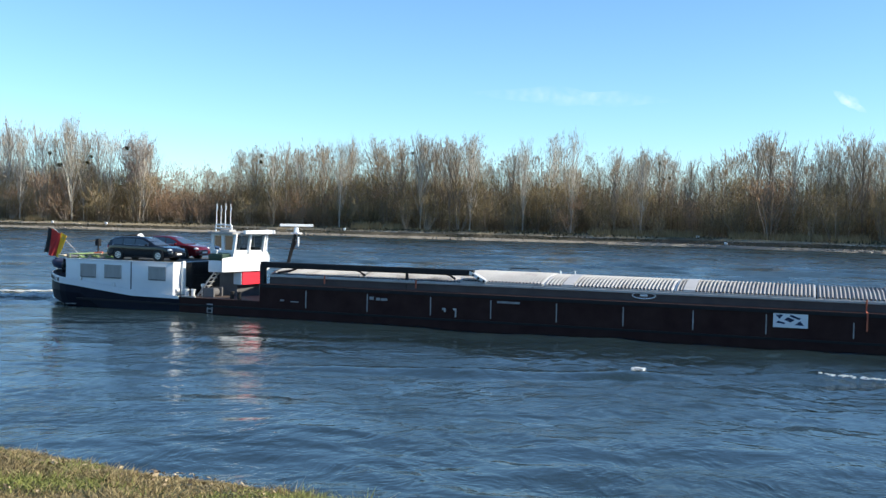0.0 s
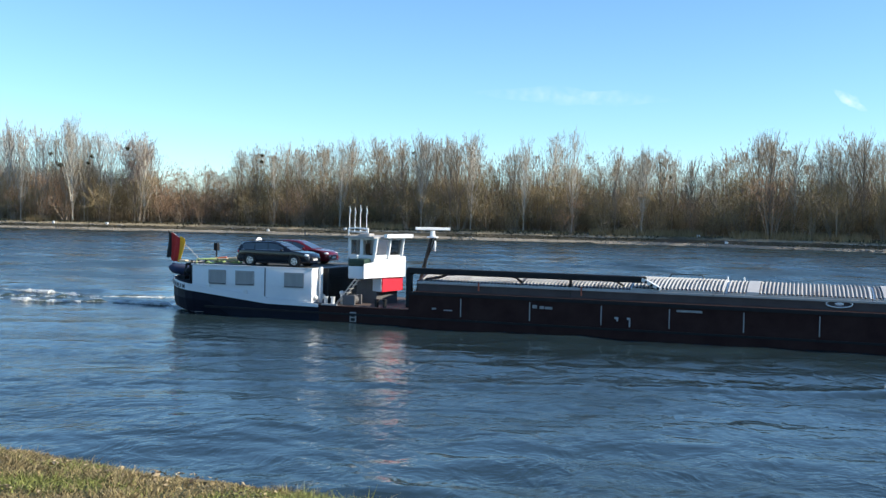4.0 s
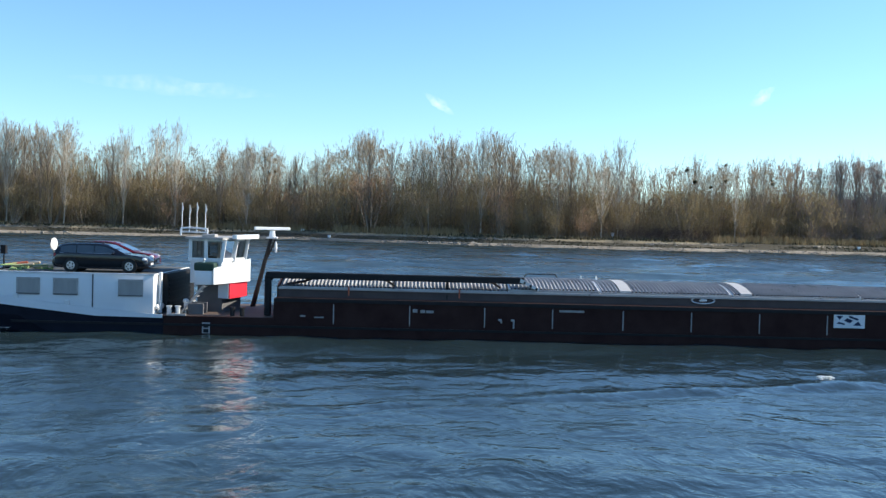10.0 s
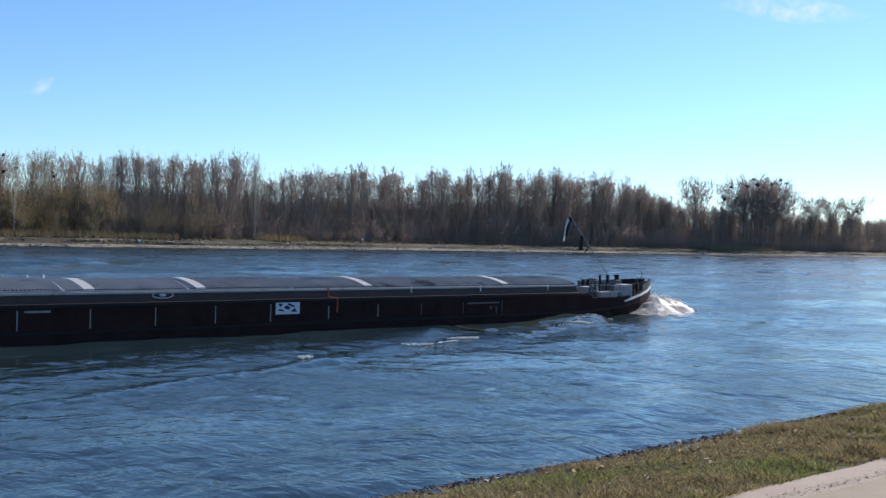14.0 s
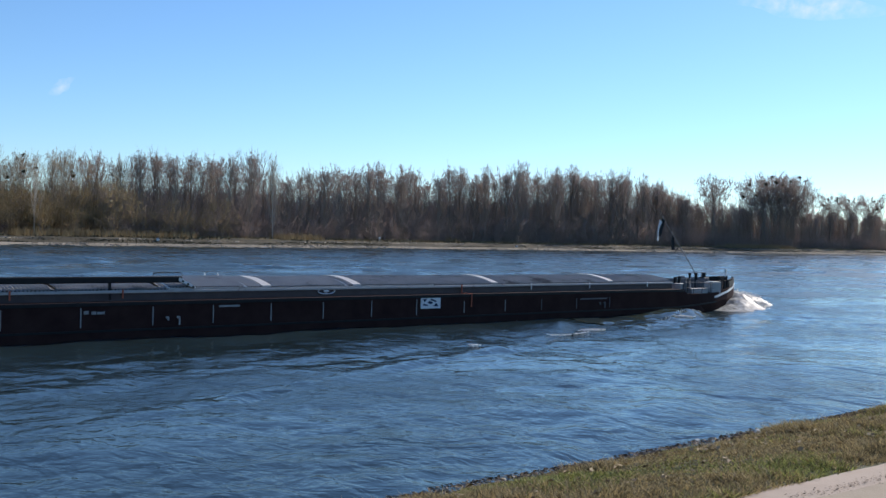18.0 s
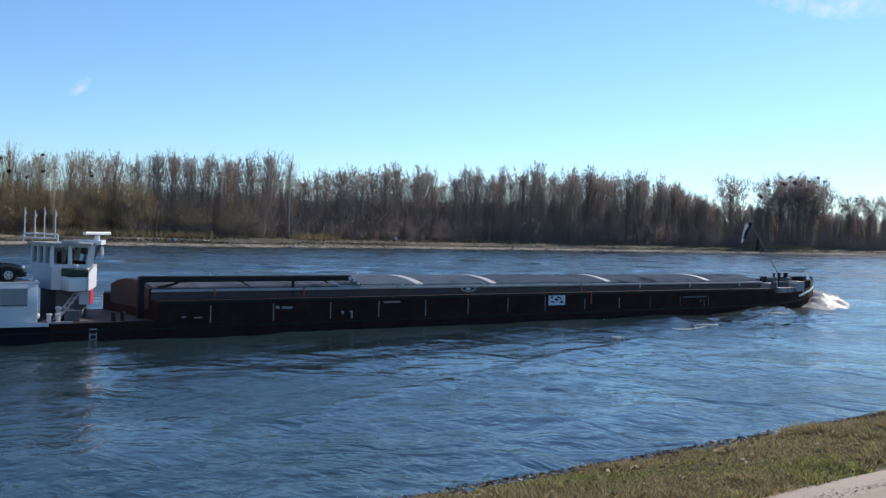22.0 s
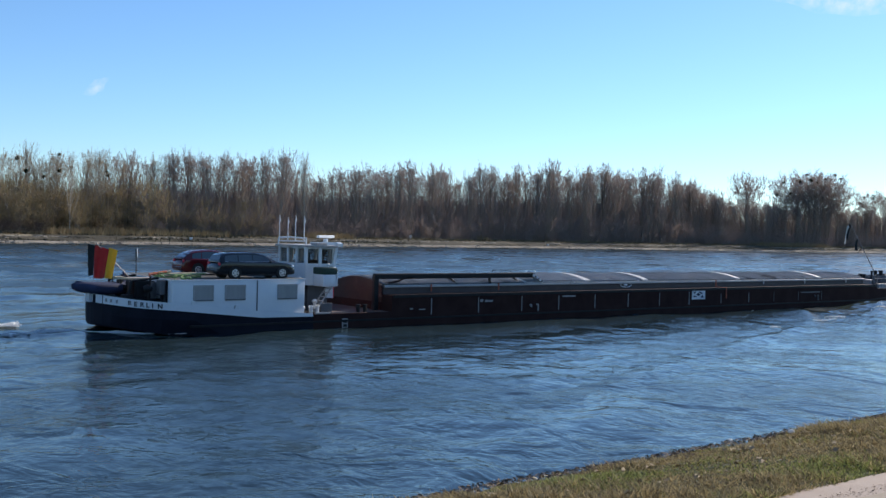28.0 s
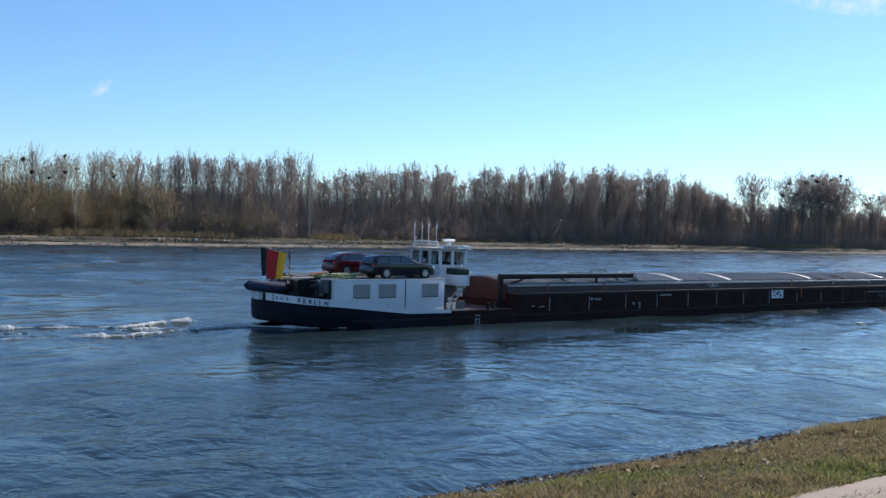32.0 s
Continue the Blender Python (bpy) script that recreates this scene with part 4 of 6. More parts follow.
    for a, b, lo, hi, half, n in ((16, 30, 0.15, 0.5, 0.08, 5000), (26, 50, 0.3, 0.70, 0.09, 12000), (50, 80, 0.45, 0.80, 0.17, 26000), (80, 100, 0.50, 0.80, 0.30, 16000)):
        for _ in range(n):
            x = r.uniform(-350, 700) if r.random() < 0.65 else r.uniform(90, 700)
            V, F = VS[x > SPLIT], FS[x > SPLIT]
            y = float(far_edge(x)) + r.uniform(a, b)
            h = crown_height(x, y) * r.uniform(lo, hi)
            w, lean, k = half * r.uniform(0.6, 1.4), r.gauss(0, 0.03) * h, len(V)
            V += [(x - w, y, 2.0), (x + w, y + r.uniform(-w, w), 2.0), (x + lean + w * 0.4, y, h * 0.7), (x + lean * 1.3, y, h)]
            F += [(k, k + 1, k + 2), (k, k + 2, k + 3)]
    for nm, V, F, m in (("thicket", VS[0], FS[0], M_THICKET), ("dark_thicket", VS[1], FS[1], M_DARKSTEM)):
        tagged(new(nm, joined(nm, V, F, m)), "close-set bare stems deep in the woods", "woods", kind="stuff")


build_woods()


# ---- the cargo ship; x forward, y from its near side to its far side, z up from the water ----
MID = 4.1
BEAMS = [(-49.95, 0.3), (-49.9, 0.65), (-49.7, 1.43), (-49.4, 2.09), (-48.9, 2.79), (-48.2, 3.4), (-47.4, 3.92), (-46.9, 4.1), (-38.0, 4.1), (24.0, 4.1), (27.0, 3.98), (30.0, 3.6), (32.5, 2.95), (34.5, 2.1), (36.2, 1.05), (37.0, 0.22)]


def half_beam(x):
    return lerp(x, BEAMS)


def sheer(x):
    """Height of the hull's upper edge."""
    if x < -38.05:
        return lerp(x, [(-50, 2.12), (-48.5, 1.93), (-46.7, 1.77), (-44, 1.46), (-41.5, 1.18), (-38.05, 0.96)])
    if x < -32.4:
        return 0.92
    return lerp(x, [(-32.4, 1.95), (24.7, 1.95), (25.3, 1.55), (29.4, 1.5), (30.2, 1.62), (37, 2.42)])


def wall(sh, x0, x1, z0, z1, out=0.02, step=0.5):
    """A skin along both sides of the hull between two heights (functions of x)."""
    n = max(2, int((x1 - x0) / step) + 1)
    for side in (-1, 1):
        outer = []
        for k in range(n):
            x = x0 + (x1 - x0) * k / (n - 1)
            b = half_beam(x)
            outer.append([(x, MID + side * (b + out), z0(x)), (x, MID + side * (b + out), z1(x)), (x, MID + side * (b - 0.06), z1(x)), (x, MID + side * (b - 0.06), z0(x))])
        sh.loft(outer)
    return sh


def build_ship():
    ship = new("cargo_ship")
    tagged(ship, "long dark inland cargo ship with closed hatches and white aft deckhouse", "ship")
    # hull below the sheer
    xs = sorted({-49.95, -49.9, -49.8, -49.7, -49.55, -49.4, -49.15, -48.9, -48.55, -48.2, -47.75, -47.3, -46.7, -45.5, -44, -42.5, -41, -39.5, -38.06, -38.04, -36, -34, -32.41, -32.39, -28, -20, -10, 0, 10, 20, 24.68, 24.72, 25.3, 27, 28.5, 30, 31.2, 32.5, 33.5, 34.5, 35.4, 36.2, 36.7, 37.0})
    rings = []
    for x in xs:
        b, z = half_beam(x), sheer(x)
        k = 0.86 if x < -45 or x > 27 else 1.0
        k0 = lerp(x, [(-50, 0.42), (-47.6, 0.06), (-46.6, -0.1), (-46.0, -2.3)])
        rings.append([(x, MID - b, z), (x, MID - b * 0.995, max(0.5 * z, k0 + 0.2)), (x, MID - b * (0.5 + 0.5 * k), max(0.0, k0 + 0.1)), (x, MID - b * k * k, max(-1.0, k0 + 0.03)), (x, MID - b * k * 0.6, max(-2.3, k0)),
                      (x, MID + b * k * 0.6, max(-2.3, k0)), (x, MID + b * k * k, max(-1.0, k0 + 0.03)), (x, MID + b * (0.5 + 0.5 * k), max(0.0, k0 + 0.1)), (x, MID + b * 0.995, max(0.5 * z, k0 + 0.2)), (x, MID + b, z)])
    aft = [q for q in rings if q[0][0] < -38.05]
    hull = part("hull", Shape().loft([q for q in rings if q[0][0] > -38.05]), M_HULL, ship, "black painted steel hull, scuffed and dull")
    part("after_hull", Shape().loft(aft), M_NAVY, ship, "blue-black painted after hull")
    part("rubbing_strake", wall(Shape(), -32.3, 24.8, lambda x: sheer(x) - 0.16, lambda x: sheer(x) + 0.03, 0.07, 4), M_BLACK, ship)
    part("lower_strake", wall(Shape(), -45.8, 30, lambda x: 0.42 if x < 24 else 0.42 + (x - 24) * 0.05, lambda x: 0.54 if x < 24 else 0.54 + (x - 24) * 0.05, 0.045, 2), M_BLACK, ship)
    part("white_bulwark", wall(Shape(), -49.94, -38.1, lambda x: sheer(x) - lerp(x, [(-51, 0.45), (-46, 0.38), (-41.5, 0.34), (-38.1, 0.16)]), lambda x: sheer(x) + 0.02, 0.03, 0.1), M_WHITE, ship, "white painted bulwark band round the stern")
    part("transom_band", Shape().box(-50.05, -49.95, MID - 0.35, MID + 0.35, 1.66, 2.14), M_WHITE, ship)
    part("white_bow_band", wall(Shape(), 29.6, 36.95, lambda x: lerp(x, [(29.6, 1.10), (37, 2.12)]), lambda x: lerp(x, [(29.6, 1.28), (37, 2.38)]), 0.03, 0.4), M_WHITE, ship, "white band round the bow")
    part("bow_bulwark", wall(Shape(), 33.0, 36.95, lambda x: sheer(x) - 0.02, lambda x: lerp(x, [(33, 2.45), (37, 2.78)]), 0.0, 0.4), M_BLACK, ship)
    # decks
    d = Shape()
    d.box(-38.3, -32.45, 0.25, 7.95, 0.78, 0.93)
    part("after_deck", d, M_DECK, ship, "brown painted working deck")
    d = Shape()
    d.loft([[(x, MID - half_beam(x) + 0.05, sheer(x) - 0.12), (x, MID + half_beam(x) - 0.05, sheer(x) - 0.12), (x, MID + half_beam(x) - 0.05, sheer(x) - 0.05), (x, MID - half_beam(x) + 0.05, sheer(x) - 0.05)] for x in (25.4, 27, 29.3, 30.3, 32.5, 34.5, 36.2)])
    part("fore_deck", d, M_DECK, ship)
    # light weld strips and lettering bars on the near side; forward strips coloured grey for shade
    for x in (-29.3, -25.35, -21.45, -17.9, -14.2, -10.6, -7.0, -3.4, 0.7, 4.5, 8.1, 11.8, 15.5):
        top = 1.70 if x < -1 else 1.5
        part("weld_strip", Shape().box(x - 0.032, x + 0.032, -0.025, 0.02, top - 1.02 if x < -1 else top - 0.8, top, 0.008), M_WELD if x < 8 else M_GREY, hull, "light worn weld strip" if x < 8 else "")
    for x in (-20.6, -19.95, 14.4, 14.9):
        part("scupper_pipe", Shape().box(x - 0.13, x + 0.05, -0.09, 0.02, 1.03, 1.14, 0.02).box(x - 0.02, x + 0.06, -0.09, 0.02, 0.66 if x in (-19.95, 14.9) else 0.92, 1.10, 0.01), M_LIGHTMARK if x < 0 else M_GREY, hull, "pale bent drain pipe" if x < 0 else "")
    for x0, x1, z0, z1 in ((-25.2, -24.95, 1.38, 1.56), (-24.8, -24.55, 1.36, 1.52), (-24.5, -24.1, 1.36, 1.5), (-17.55, -16.25, 1.56, 1.68), (-31.0, -30.75, 1.02, 1.12), (-30.3, -29.8, 0.98, 1.05), (12.2, 15.2, 1.35, 1.46)):
        part("name_plate", Shape().box(x0, x1, -0.03, 0.02, z0, z1, 0.01), M_WELD if x0 < 0 else M_GREY, hull, "grey lettering plate")
    # draught mark
    part("draught_plate", Shape().box(-36.05, -35.65, -0.03, 0.02, 0.05, 0.62, 0.01), M_LIGHTMARK, hull, "pale draught plate near the waterline")
    part("draught_plate_frame", Shape().box(-35.98, -35.72, -0.04, 0.0, 0.35, 0.55).box(-35.98, -35.72, -0.04, 0.0, 0.10, 0.28), M_BLACK, hull)
    # white sign with a dark emblem
    sign = part("sign_board", Shape().box(-3.07, -1.42, -0.05, 0.02, 1.08, 1.79, 0.01), M_WHITE, hull, "white sign board with a blue-grey emblem")
    em = Shape()

    def plate(pts):
        n = len(pts)
        em.add([(x + 0.47, -0.058, z + 0.05) for x, z in pts] + [(x + 0.47, -0.05, z + 0.05) for x, z in pts], [tuple(range(n)), tuple(range(2 * n - 1, n - 1, -1))] + [(i, (i + 1) % n, n + (i + 1) % n, n + i) for i in range(n)])

    plate([(-3.42, 1.66), (-3.05, 1.68), (-3.24, 1.46)])
    plate([(-2.72, 1.70), (-2.22, 1.52), (-2.30, 1.44), (-2.76, 1.60)])
    plate([(-3.40, 1.26), (-2.96, 1.20), (-2.98, 1.28), (-3.30, 1.36)])
    plate([(-2.52, 1.18), (-2.06, 1.16), (-2.26, 1.40)])
    plate([(-3.02, 1.42), (-2.70, 1.30), (-2.52, 1.44), (-2.84, 1.56)])
    part("emblem", em, M_BLUEGREY, sign)
    # coaming
    c = Shape()
    for y0, y1 in ((1.15, 1.30), (6.9, 7.05)):
        c.box(-32.3, 24.6, y0, y1, 1.93, 2.46)
    c.box(24.45, 24.6, 1.3, 6.9, 1.9, 2.5)
    co = part("coaming", c, M_COAMING, ship, "dark brown-grey steel hatch coaming")
    rail = Shape()
    for y in (1.12, 7.08):
        rail.box(-32.3, 24.6, y - 0.10, y + 0.1, 2.37, 2.50, 0.02)
    part("coaming_rail", rail, M_SKIRT, ship)
    bk = Shape()
    bk.loft([[(-32.40, y, 0.9), (-32.32, y, 0.9), (-32.32, y, 2.5 + 0.46 * (1 - ((y - MID) / 2.95) ** 2)), (-32.40, y, 2.5 + 0.46 * (1 - ((y - MID) / 2.95) ** 2))] for y in (1.2, 1.6, 2.2, 3, 3.6, 4.1, 4.6, 5.2, 6.0, 6.6, 7.0)])
    part("after_bulkhead", bk, M_RUST, ship, "rust-brown curved hold bulkhead")

    # hatch covers, corrugated across the ship, cambered
    def cover(x0, x1, lift, y0=1.16, y1=7.04):
        sh = Shape()
        ys = [y0 + (y1 - y0) * k / 12 for k in range(13)]
        p, prof = x0, []
        while p < x1 - 0.12:
            prof += [(p, 0.0), (p + 0.03, 0.0), (p + 0.10, 0.095), (p + 0.125, 0.095)]
            p += 0.20
        prof.append((x1, 0.0))
        sh.loft([[(px, y, 2.50 + lift + dz + 0.44 * (1 - ((y - MID) / 3.0) ** 2)) for px, dz in prof] for y in ys], closed=False)
        hc = part("hatch_cover", sh, M_HATCH if x1 < -5 else M_HATCHSHADE, ship, "corrugated aluminium hatch cover" if x1 < -5 else "hatch cover in darker grey for its shaded ribs")
        for xa, xb in ((x0 - 0.02, x0 + 0.1), (x1 - 0.1, x1 + 0.02)):
            ed = Shape().loft([[(xa, y, 2.44 + 0.44 * (1 - ((y - MID) / 3.0) ** 2)), (xb, y, 2.44 + 0.44 * (1 - ((y - MID) / 3.0) ** 2)), (xb, y, 2.53 + lift + 0.44 * (1 - ((y - MID) / 3.0) ** 2)), (xa, y, 2.53 + lift + 0.44 * (1 - ((y - MID) / 3.0) ** 2))] for y in ys])
            part("end_strip", ed, M_PLATE if lift > 0.05 else M_GREY, hc)
        lo = Shape().box(x0, x1, y0 - 0.06, y0 + 0.02, 2.36 + lift, 2.53 + lift, 0.01)
        part("side_skirt", lo, M_SKIRT, hc)
        return hc

    for x0, x1, lift in ((-32.2, -26.3, 0.0), (-26.2, -20.2, 0.0), (-20.1, -15.3, 0.10), (-15.2, -8.2, 0.06), (-8.1, -1.1, 0.06), (-1.0, 5.2, 0.02), (5.3, 12.0, 0.02), (12.1, 18.2, 0.0), (18.3, 24.5, 0.0)):
        cover(x0, x1, lift)
    for x in (-13.85, -7.35, 4.5, 16.9):
        st = Shape()
        st.loft([[(x - 0.3, y, 2.57 + 0.44 * (1 - ((y - MID) / 3.0) ** 2) + z), (x + 0.3, y, 2.57 + 0.44 * (1 - ((y - MID) / 3.0) ** 2) + z), (x + 0.3, y, 2.66 + 0.44 * (1 - ((y - MID) / 3.0) ** 2) + z), (x - 0.3, y, 2.66 + 0.44 * (1 - ((y - MID) / 3.0) ** 2) + z)] for y, z in [(1.16 + 5.88 * k / 12, 0.0) for k in range(13)]])
        part("crossing_plate", st, M_WORNPLATE, ship, "pale smooth plate across the hatches")
    # straps on the near side
    for x, z0 in ((-28.6, 2.1), (-22.75, 2.1), (1.3, 1.1), (8.0, 2.15), (14.3, 2.15), (21.2, 2.15)):
        sh = Shape().box(x - 0.04, x + 0.04, 0.97, 1.03, max(z0, 1.97), 2.58, 0.01)
        if z0 < 2:
            sh.box(x - 0.04, x + 0.04, -0.09, 1.03, 1.97, 2.01).box(x - 0.04, x + 0.04, -0.09, -0.04, z0, 2.0)
        part("strap", sh, M_PLATE if x > 5 else M_ORANGE, ship, "pale lashing strap" if x > 5 else "orange lashing strap")
    # emblem on the coaming
    rim = [(-9.7 + 0.62 * math.cos(a), 1.08, 2.28 + 0.17 * math.sin(a)) for a in [2 * math.pi * k / 20 for k in range(21)]]
    part("emblem_rim", Shape().chain(rim, 0.035, 5), M_PLATE, co, "pale oval emblem outline")
    part("coaming_emblem", Shape().ball((-9.7, 1.10, 2.28), 0.22, 0.05, 0.09, 14, 6), M_PLATE, co)
    # lifting beam along the hatches
    beam = part("gantry_beam", Shape().box(-33.0, -19.3, 1.05, 1.41, 2.92, 3.27, 0.06), M_BLACK, ship, "long black gantry beam over the hatches")
    part("end_post", Shape().box(-33.05, -32.70, 1.07, 1.39, 0.93, 3.1, 0.06), M_BLACK, beam)
    part("corner_knee", Shape().tube((-32.85, 1.23, 2.75), (-32.45, 1.23, 3.15), 0.09), M_BLACK, beam)
    part("stay", Shape().chain([(-31.9, 1.32, 2.62), (-31.0, 1.32, 2.78), (-30.2, 1.3, 3.1)], 0.07), M_RUST, beam, "rust-red diagonal stay")
    for x in (-23.4,):
        part("middle_post", Shape().box(x - 0.07, x + 0.07, 1.15, 1.31, 2.0, 3.1, 0.02), M_BLACK, beam)
    for x in (-26.6, -20.9):
        part("bent_stay", Shape().chain([(x - 0.9, 1.40, 3.1), (x, 1.6, 2.9), (x + 0.45, 1.6, 2.62), (x + 0.45, 1.4, 2.5)], 0.06), M_BLACK, beam)
    part("hanger_block", Shape().box(-30.6, -30.1, 1.05, 1.35, 2.9, 3.1, 0.04), M_BLACK, beam)
    ramp = Shape()
    ramp.loft([[(-19.55, y, 3.02), (-18.55, y, 2.55), (-18.5, y, 2.68), (-19.5, y, 3.22)] for y in (1.0, 1.55)])
    rp = part("ramp_plate", ramp, M_PLATE, ship, "slanting pale end plate with dark holes")
    for k in range(3):
        part("hole", Shape().tube((-19.3 + 0.32 * k, 0.98, 2.99 - 0.16 * k), (-19.3 + 0.32 * k, 1.02, 2.99 - 0.16 * k), 0.07), M_BLACK, rp)
    # far side bits on the hatches
    for x in (-15.4, -14.5):
        part("vent_horn", Shape().tube((x, 6.2, 2.6), (x - 0.06, 6.2, 3.2), 0.09, 0.04), M_PLATE, ship, "small white vent")
    part("ladder_on_hatch", Shape().box(-19.8, -17.0, 6.4, 6.8, 2.85, 2.95, 0.02).tube((-18.8, 6.5, 2.9), (-18.6, 6.5, 3.2), 0.03).tube((-18.6, 6.5, 3.2), (-16.9, 6.5, 3.2), 0.03).tube((-16.9, 6.5, 3.2), (-16.7, 6.5, 2.9), 0.03), M_BLACK, ship, "dark folded railing on the hatches")

    # ---- aft deckhouse ----
    hs = Shape()
    hs.box(-46.8, -38.6, 0.12, 8.08, 0.9, 3.0, 0.05)
    house = part("deckhouse", hs, M_WHITE, ship, "white painted steel deckhouse", True)
    part("roof_edge", Shape().box(-46.85, -38.55, 0.07, 8.13, 2.97, 3.05, 0.015), M_WHITE, house)
    part("roof_deck", Shape().box(-46.8, -38.6, 0.13, 8.07, 3.046, 3.056), M_ROOFDECK, house, "dark grey-green roof deck")
    part("panel_seam", Shape().box(-41.75, -41.68, 0.10, 0.14, 1.25, 2.97), M_GREY, house)
    for x0, x1 in ((-45.55, -44.45), (-43.68, -42.5), (-40.36, -39.18)):
        w = part("window", Shape().box(x0, x1, 0.085, 0.16, 1.93, 2.68, 0.02), M_CURTAIN, house, "curtained window with a pale pane")
        fr = Shape()
        fr.box(x0 - 0.05, x1 + 0.05, 0.06, 0.13, 2.66, 2.74).box(x0 - 0.05, x1 + 0.05, 0.06, 0.13, 1.86, 1.95).box(x0 - 0.05, x0 + 0.03, 0.06, 0.13, 1.95, 2.66).box(x1 - 0.03, x1 + 0.05, 0.06, 0.13, 1.95, 2.66)
        part("window_frame", fr, M_LIGHTMARK, w)
        part("window_ledge", Shape().box(x0 - 0.03, x1 + 0.03, 0.04, 0.10, 1.88, 1.94, 0.01), M_GREY, w)
    part("front_recess", Shape().box(-38.62, -38.2, 1.5, 7.9, 1.0, 3.0, 0.04), M_BLACK, house, "black louvred casing")
    for k in range(7):
        part("louvre", Shape().box(-38.22, -38.15, 1.7, 7.7, 1.2 + 0.23 * k, 1.3 + 0.23 * k), M_BLACK, house)
    part("pillar", Shape().box(-38.55, -38.4, 0.9, 1.2, 0.95, 3.1, 0.03), M_WHITE, house)
    for k, y in enumerate((0.5, 1.5)):
        part("front_lamp", Shape().ball((-38.5, y, 1.3), 0.12, 0.16, 0.16), M_PLATE, house)
    for x in (-45.6, -43.0):
        part("bulwark_bracket", Shape().box(x - 0.12, x + 0.12, 0.0, 0.1, sheer(x), sheer(x) + 0.25, 0.03), M_PLATE, ship)
    # railing on the deckhouse roof
    rl = Shape()
    rl.tube((-46.6, 0.3, 3.05), (-46.6, 0.3, 3.35), 0.03).tube((-46.6, 0.3, 3.32), (-44.4, 1.2, 3.32), 0.03).tube((-46.6, 3.3, 3.05), (-46.6, 3.3, 3.35), 0.03).tube((-46.6, 0.3, 3.32), (-46.6, 3.3, 3.32), 0.03)
    part("roof_rail", rl, M_ROPE, house, "green painted low rail on the roof")
    rg = random.Random(3)
    for nm, mat, n, x0, x1 in (("rope_coil", M_ROPE, 9, -46.5, -44.3), ("boat_hook", M_ORANGE, 1, -46.7, -46.4), ("white_roll", M_CREAM, 4, -46.5, -44.6)):
        for _ in range(n):
            x, y, z = rg.uniform(x0, x1), rg.uniform(0.5, 3.4), 3.06
            if nm == "rope_coil":
                s = rg.uniform(0.14, 0.3)
                loop = [(x + s * math.cos(a), y + s * math.sin(a), z + 0.06 + 0.06 * math.sin(3 * a)) for a in [2 * math.pi * i / 10 for i in range(11)]]
                part(nm, Shape().chain(loop, 0.06, 6), mat, house)
            else:
                part(nm, Shape().tube((x - 0.6, y, z + 0.16), (x + 0.5, y + rg.uniform(-0.2, 0.3), z + rg.uniform(0.16, 0.36)), 0.075, n=8), mat, house)

    # ---- wheelhouse ----
    def prism(plan, z0, z1, plan2=None):
        return Shape().loft([[(x, y, z0(k) if callable(z0) else z0) for k, (x, y) in enumerate(plan)], [(x, y, z1(k) if callable(z1) else z1) for k, (x, y) in enumerate(plan2 or plan)]])

    def side_panel(a, b, z0, z1, thick=0.08):
        """An upright plate from a to b in plan, with its heights at both ends."""
        d = Vector((b[0] - a[0], b[1] - a[1], 0)).normalized()
        nx, ny = -d.y * thick, d.x * thick
        return Shape().loft([[(x, y, za), (x + nx, y + ny, za), (x + nx, y + ny, zb), (x, y, zb)] for (x, y), za, zb in ((a, z0[0], z1[0]), (b, z0[1], z1[1]))])

    # a pointed front: near corner, nose on the midline, far corner
    cabin = [(-37.25, 2.45), (-35.5, 2.05), (-34.62, MID), (-35.5, 6.15), (-37.25, 5.75)]
    wh = part("wheelhouse", prism(cabin, 2.5, 3.70), M_WHITE, ship, "white wheelhouse with wide windows and a pointed front")
    part("wheelhouse_base", prism([(-36.9, 2.75), (-35.55, 2.65), (-34.8, MID), (-35.55, 5.55), (-36.9, 5.45)], 0.9, 2.52), M_GREY, wh, "grey lifting trunk under the wheelhouse")
    for sgn in (-1, 1):
        a, b = (-35.8, MID + sgn * 2.93), (-34.36, MID)
        part("front_bulwark", side_panel(a, b, (2.50, 2.55), (3.36, 3.80), 0.08 * sgn), M_WHITE, wh, "bright white angled front plate")
        part("red_front", side_panel((-35.2, MID + sgn * 1.5), (-34.53, MID), (1.66, 1.72), (2.50, 2.55), 0.08 * sgn), M_RED, wh, "red painted lower front")
        part("lower_side", side_panel((-35.75, MID + sgn * 1.5), (-35.2, MID + sgn * 1.5), (1.70, 1.66), (2.50, 2.50), 0.08 * sgn), M_WHITE, wh)
        y0, y1 = (1.17, 2.4) if sgn < 0 else (5.8, 7.03)
        bay = part("side_bay", Shape().box(-36.76, -35.82, y0, y1, 2.48, 3.22, 0.04), M_WHITE, wh, "white side bay of the wheelhouse", True)
        part("bay_cover", Shape().box(-36.78, -35.72, y0 - 0.03, y1, 3.22, 3.64, 0.07), M_GREEN, bay, "dark green cover on the bay", True)
    part("wing_deck", prism([(-36.7, 1.3), (-35.75, 1.3), (-34.45, MID), (-35.75, 6.9), (-36.7, 6.9)], 2.46, 2.55), M_GREY, wh)
    part("lamp_on_bay", Shape().tube((-36.3, 1.4, 3.64), (-36.3, 1.4, 3.78), 0.03).ball((-36.3, 1.4, 3.82), 0.09, 0.09, 0.07), M_PLATE, wh)
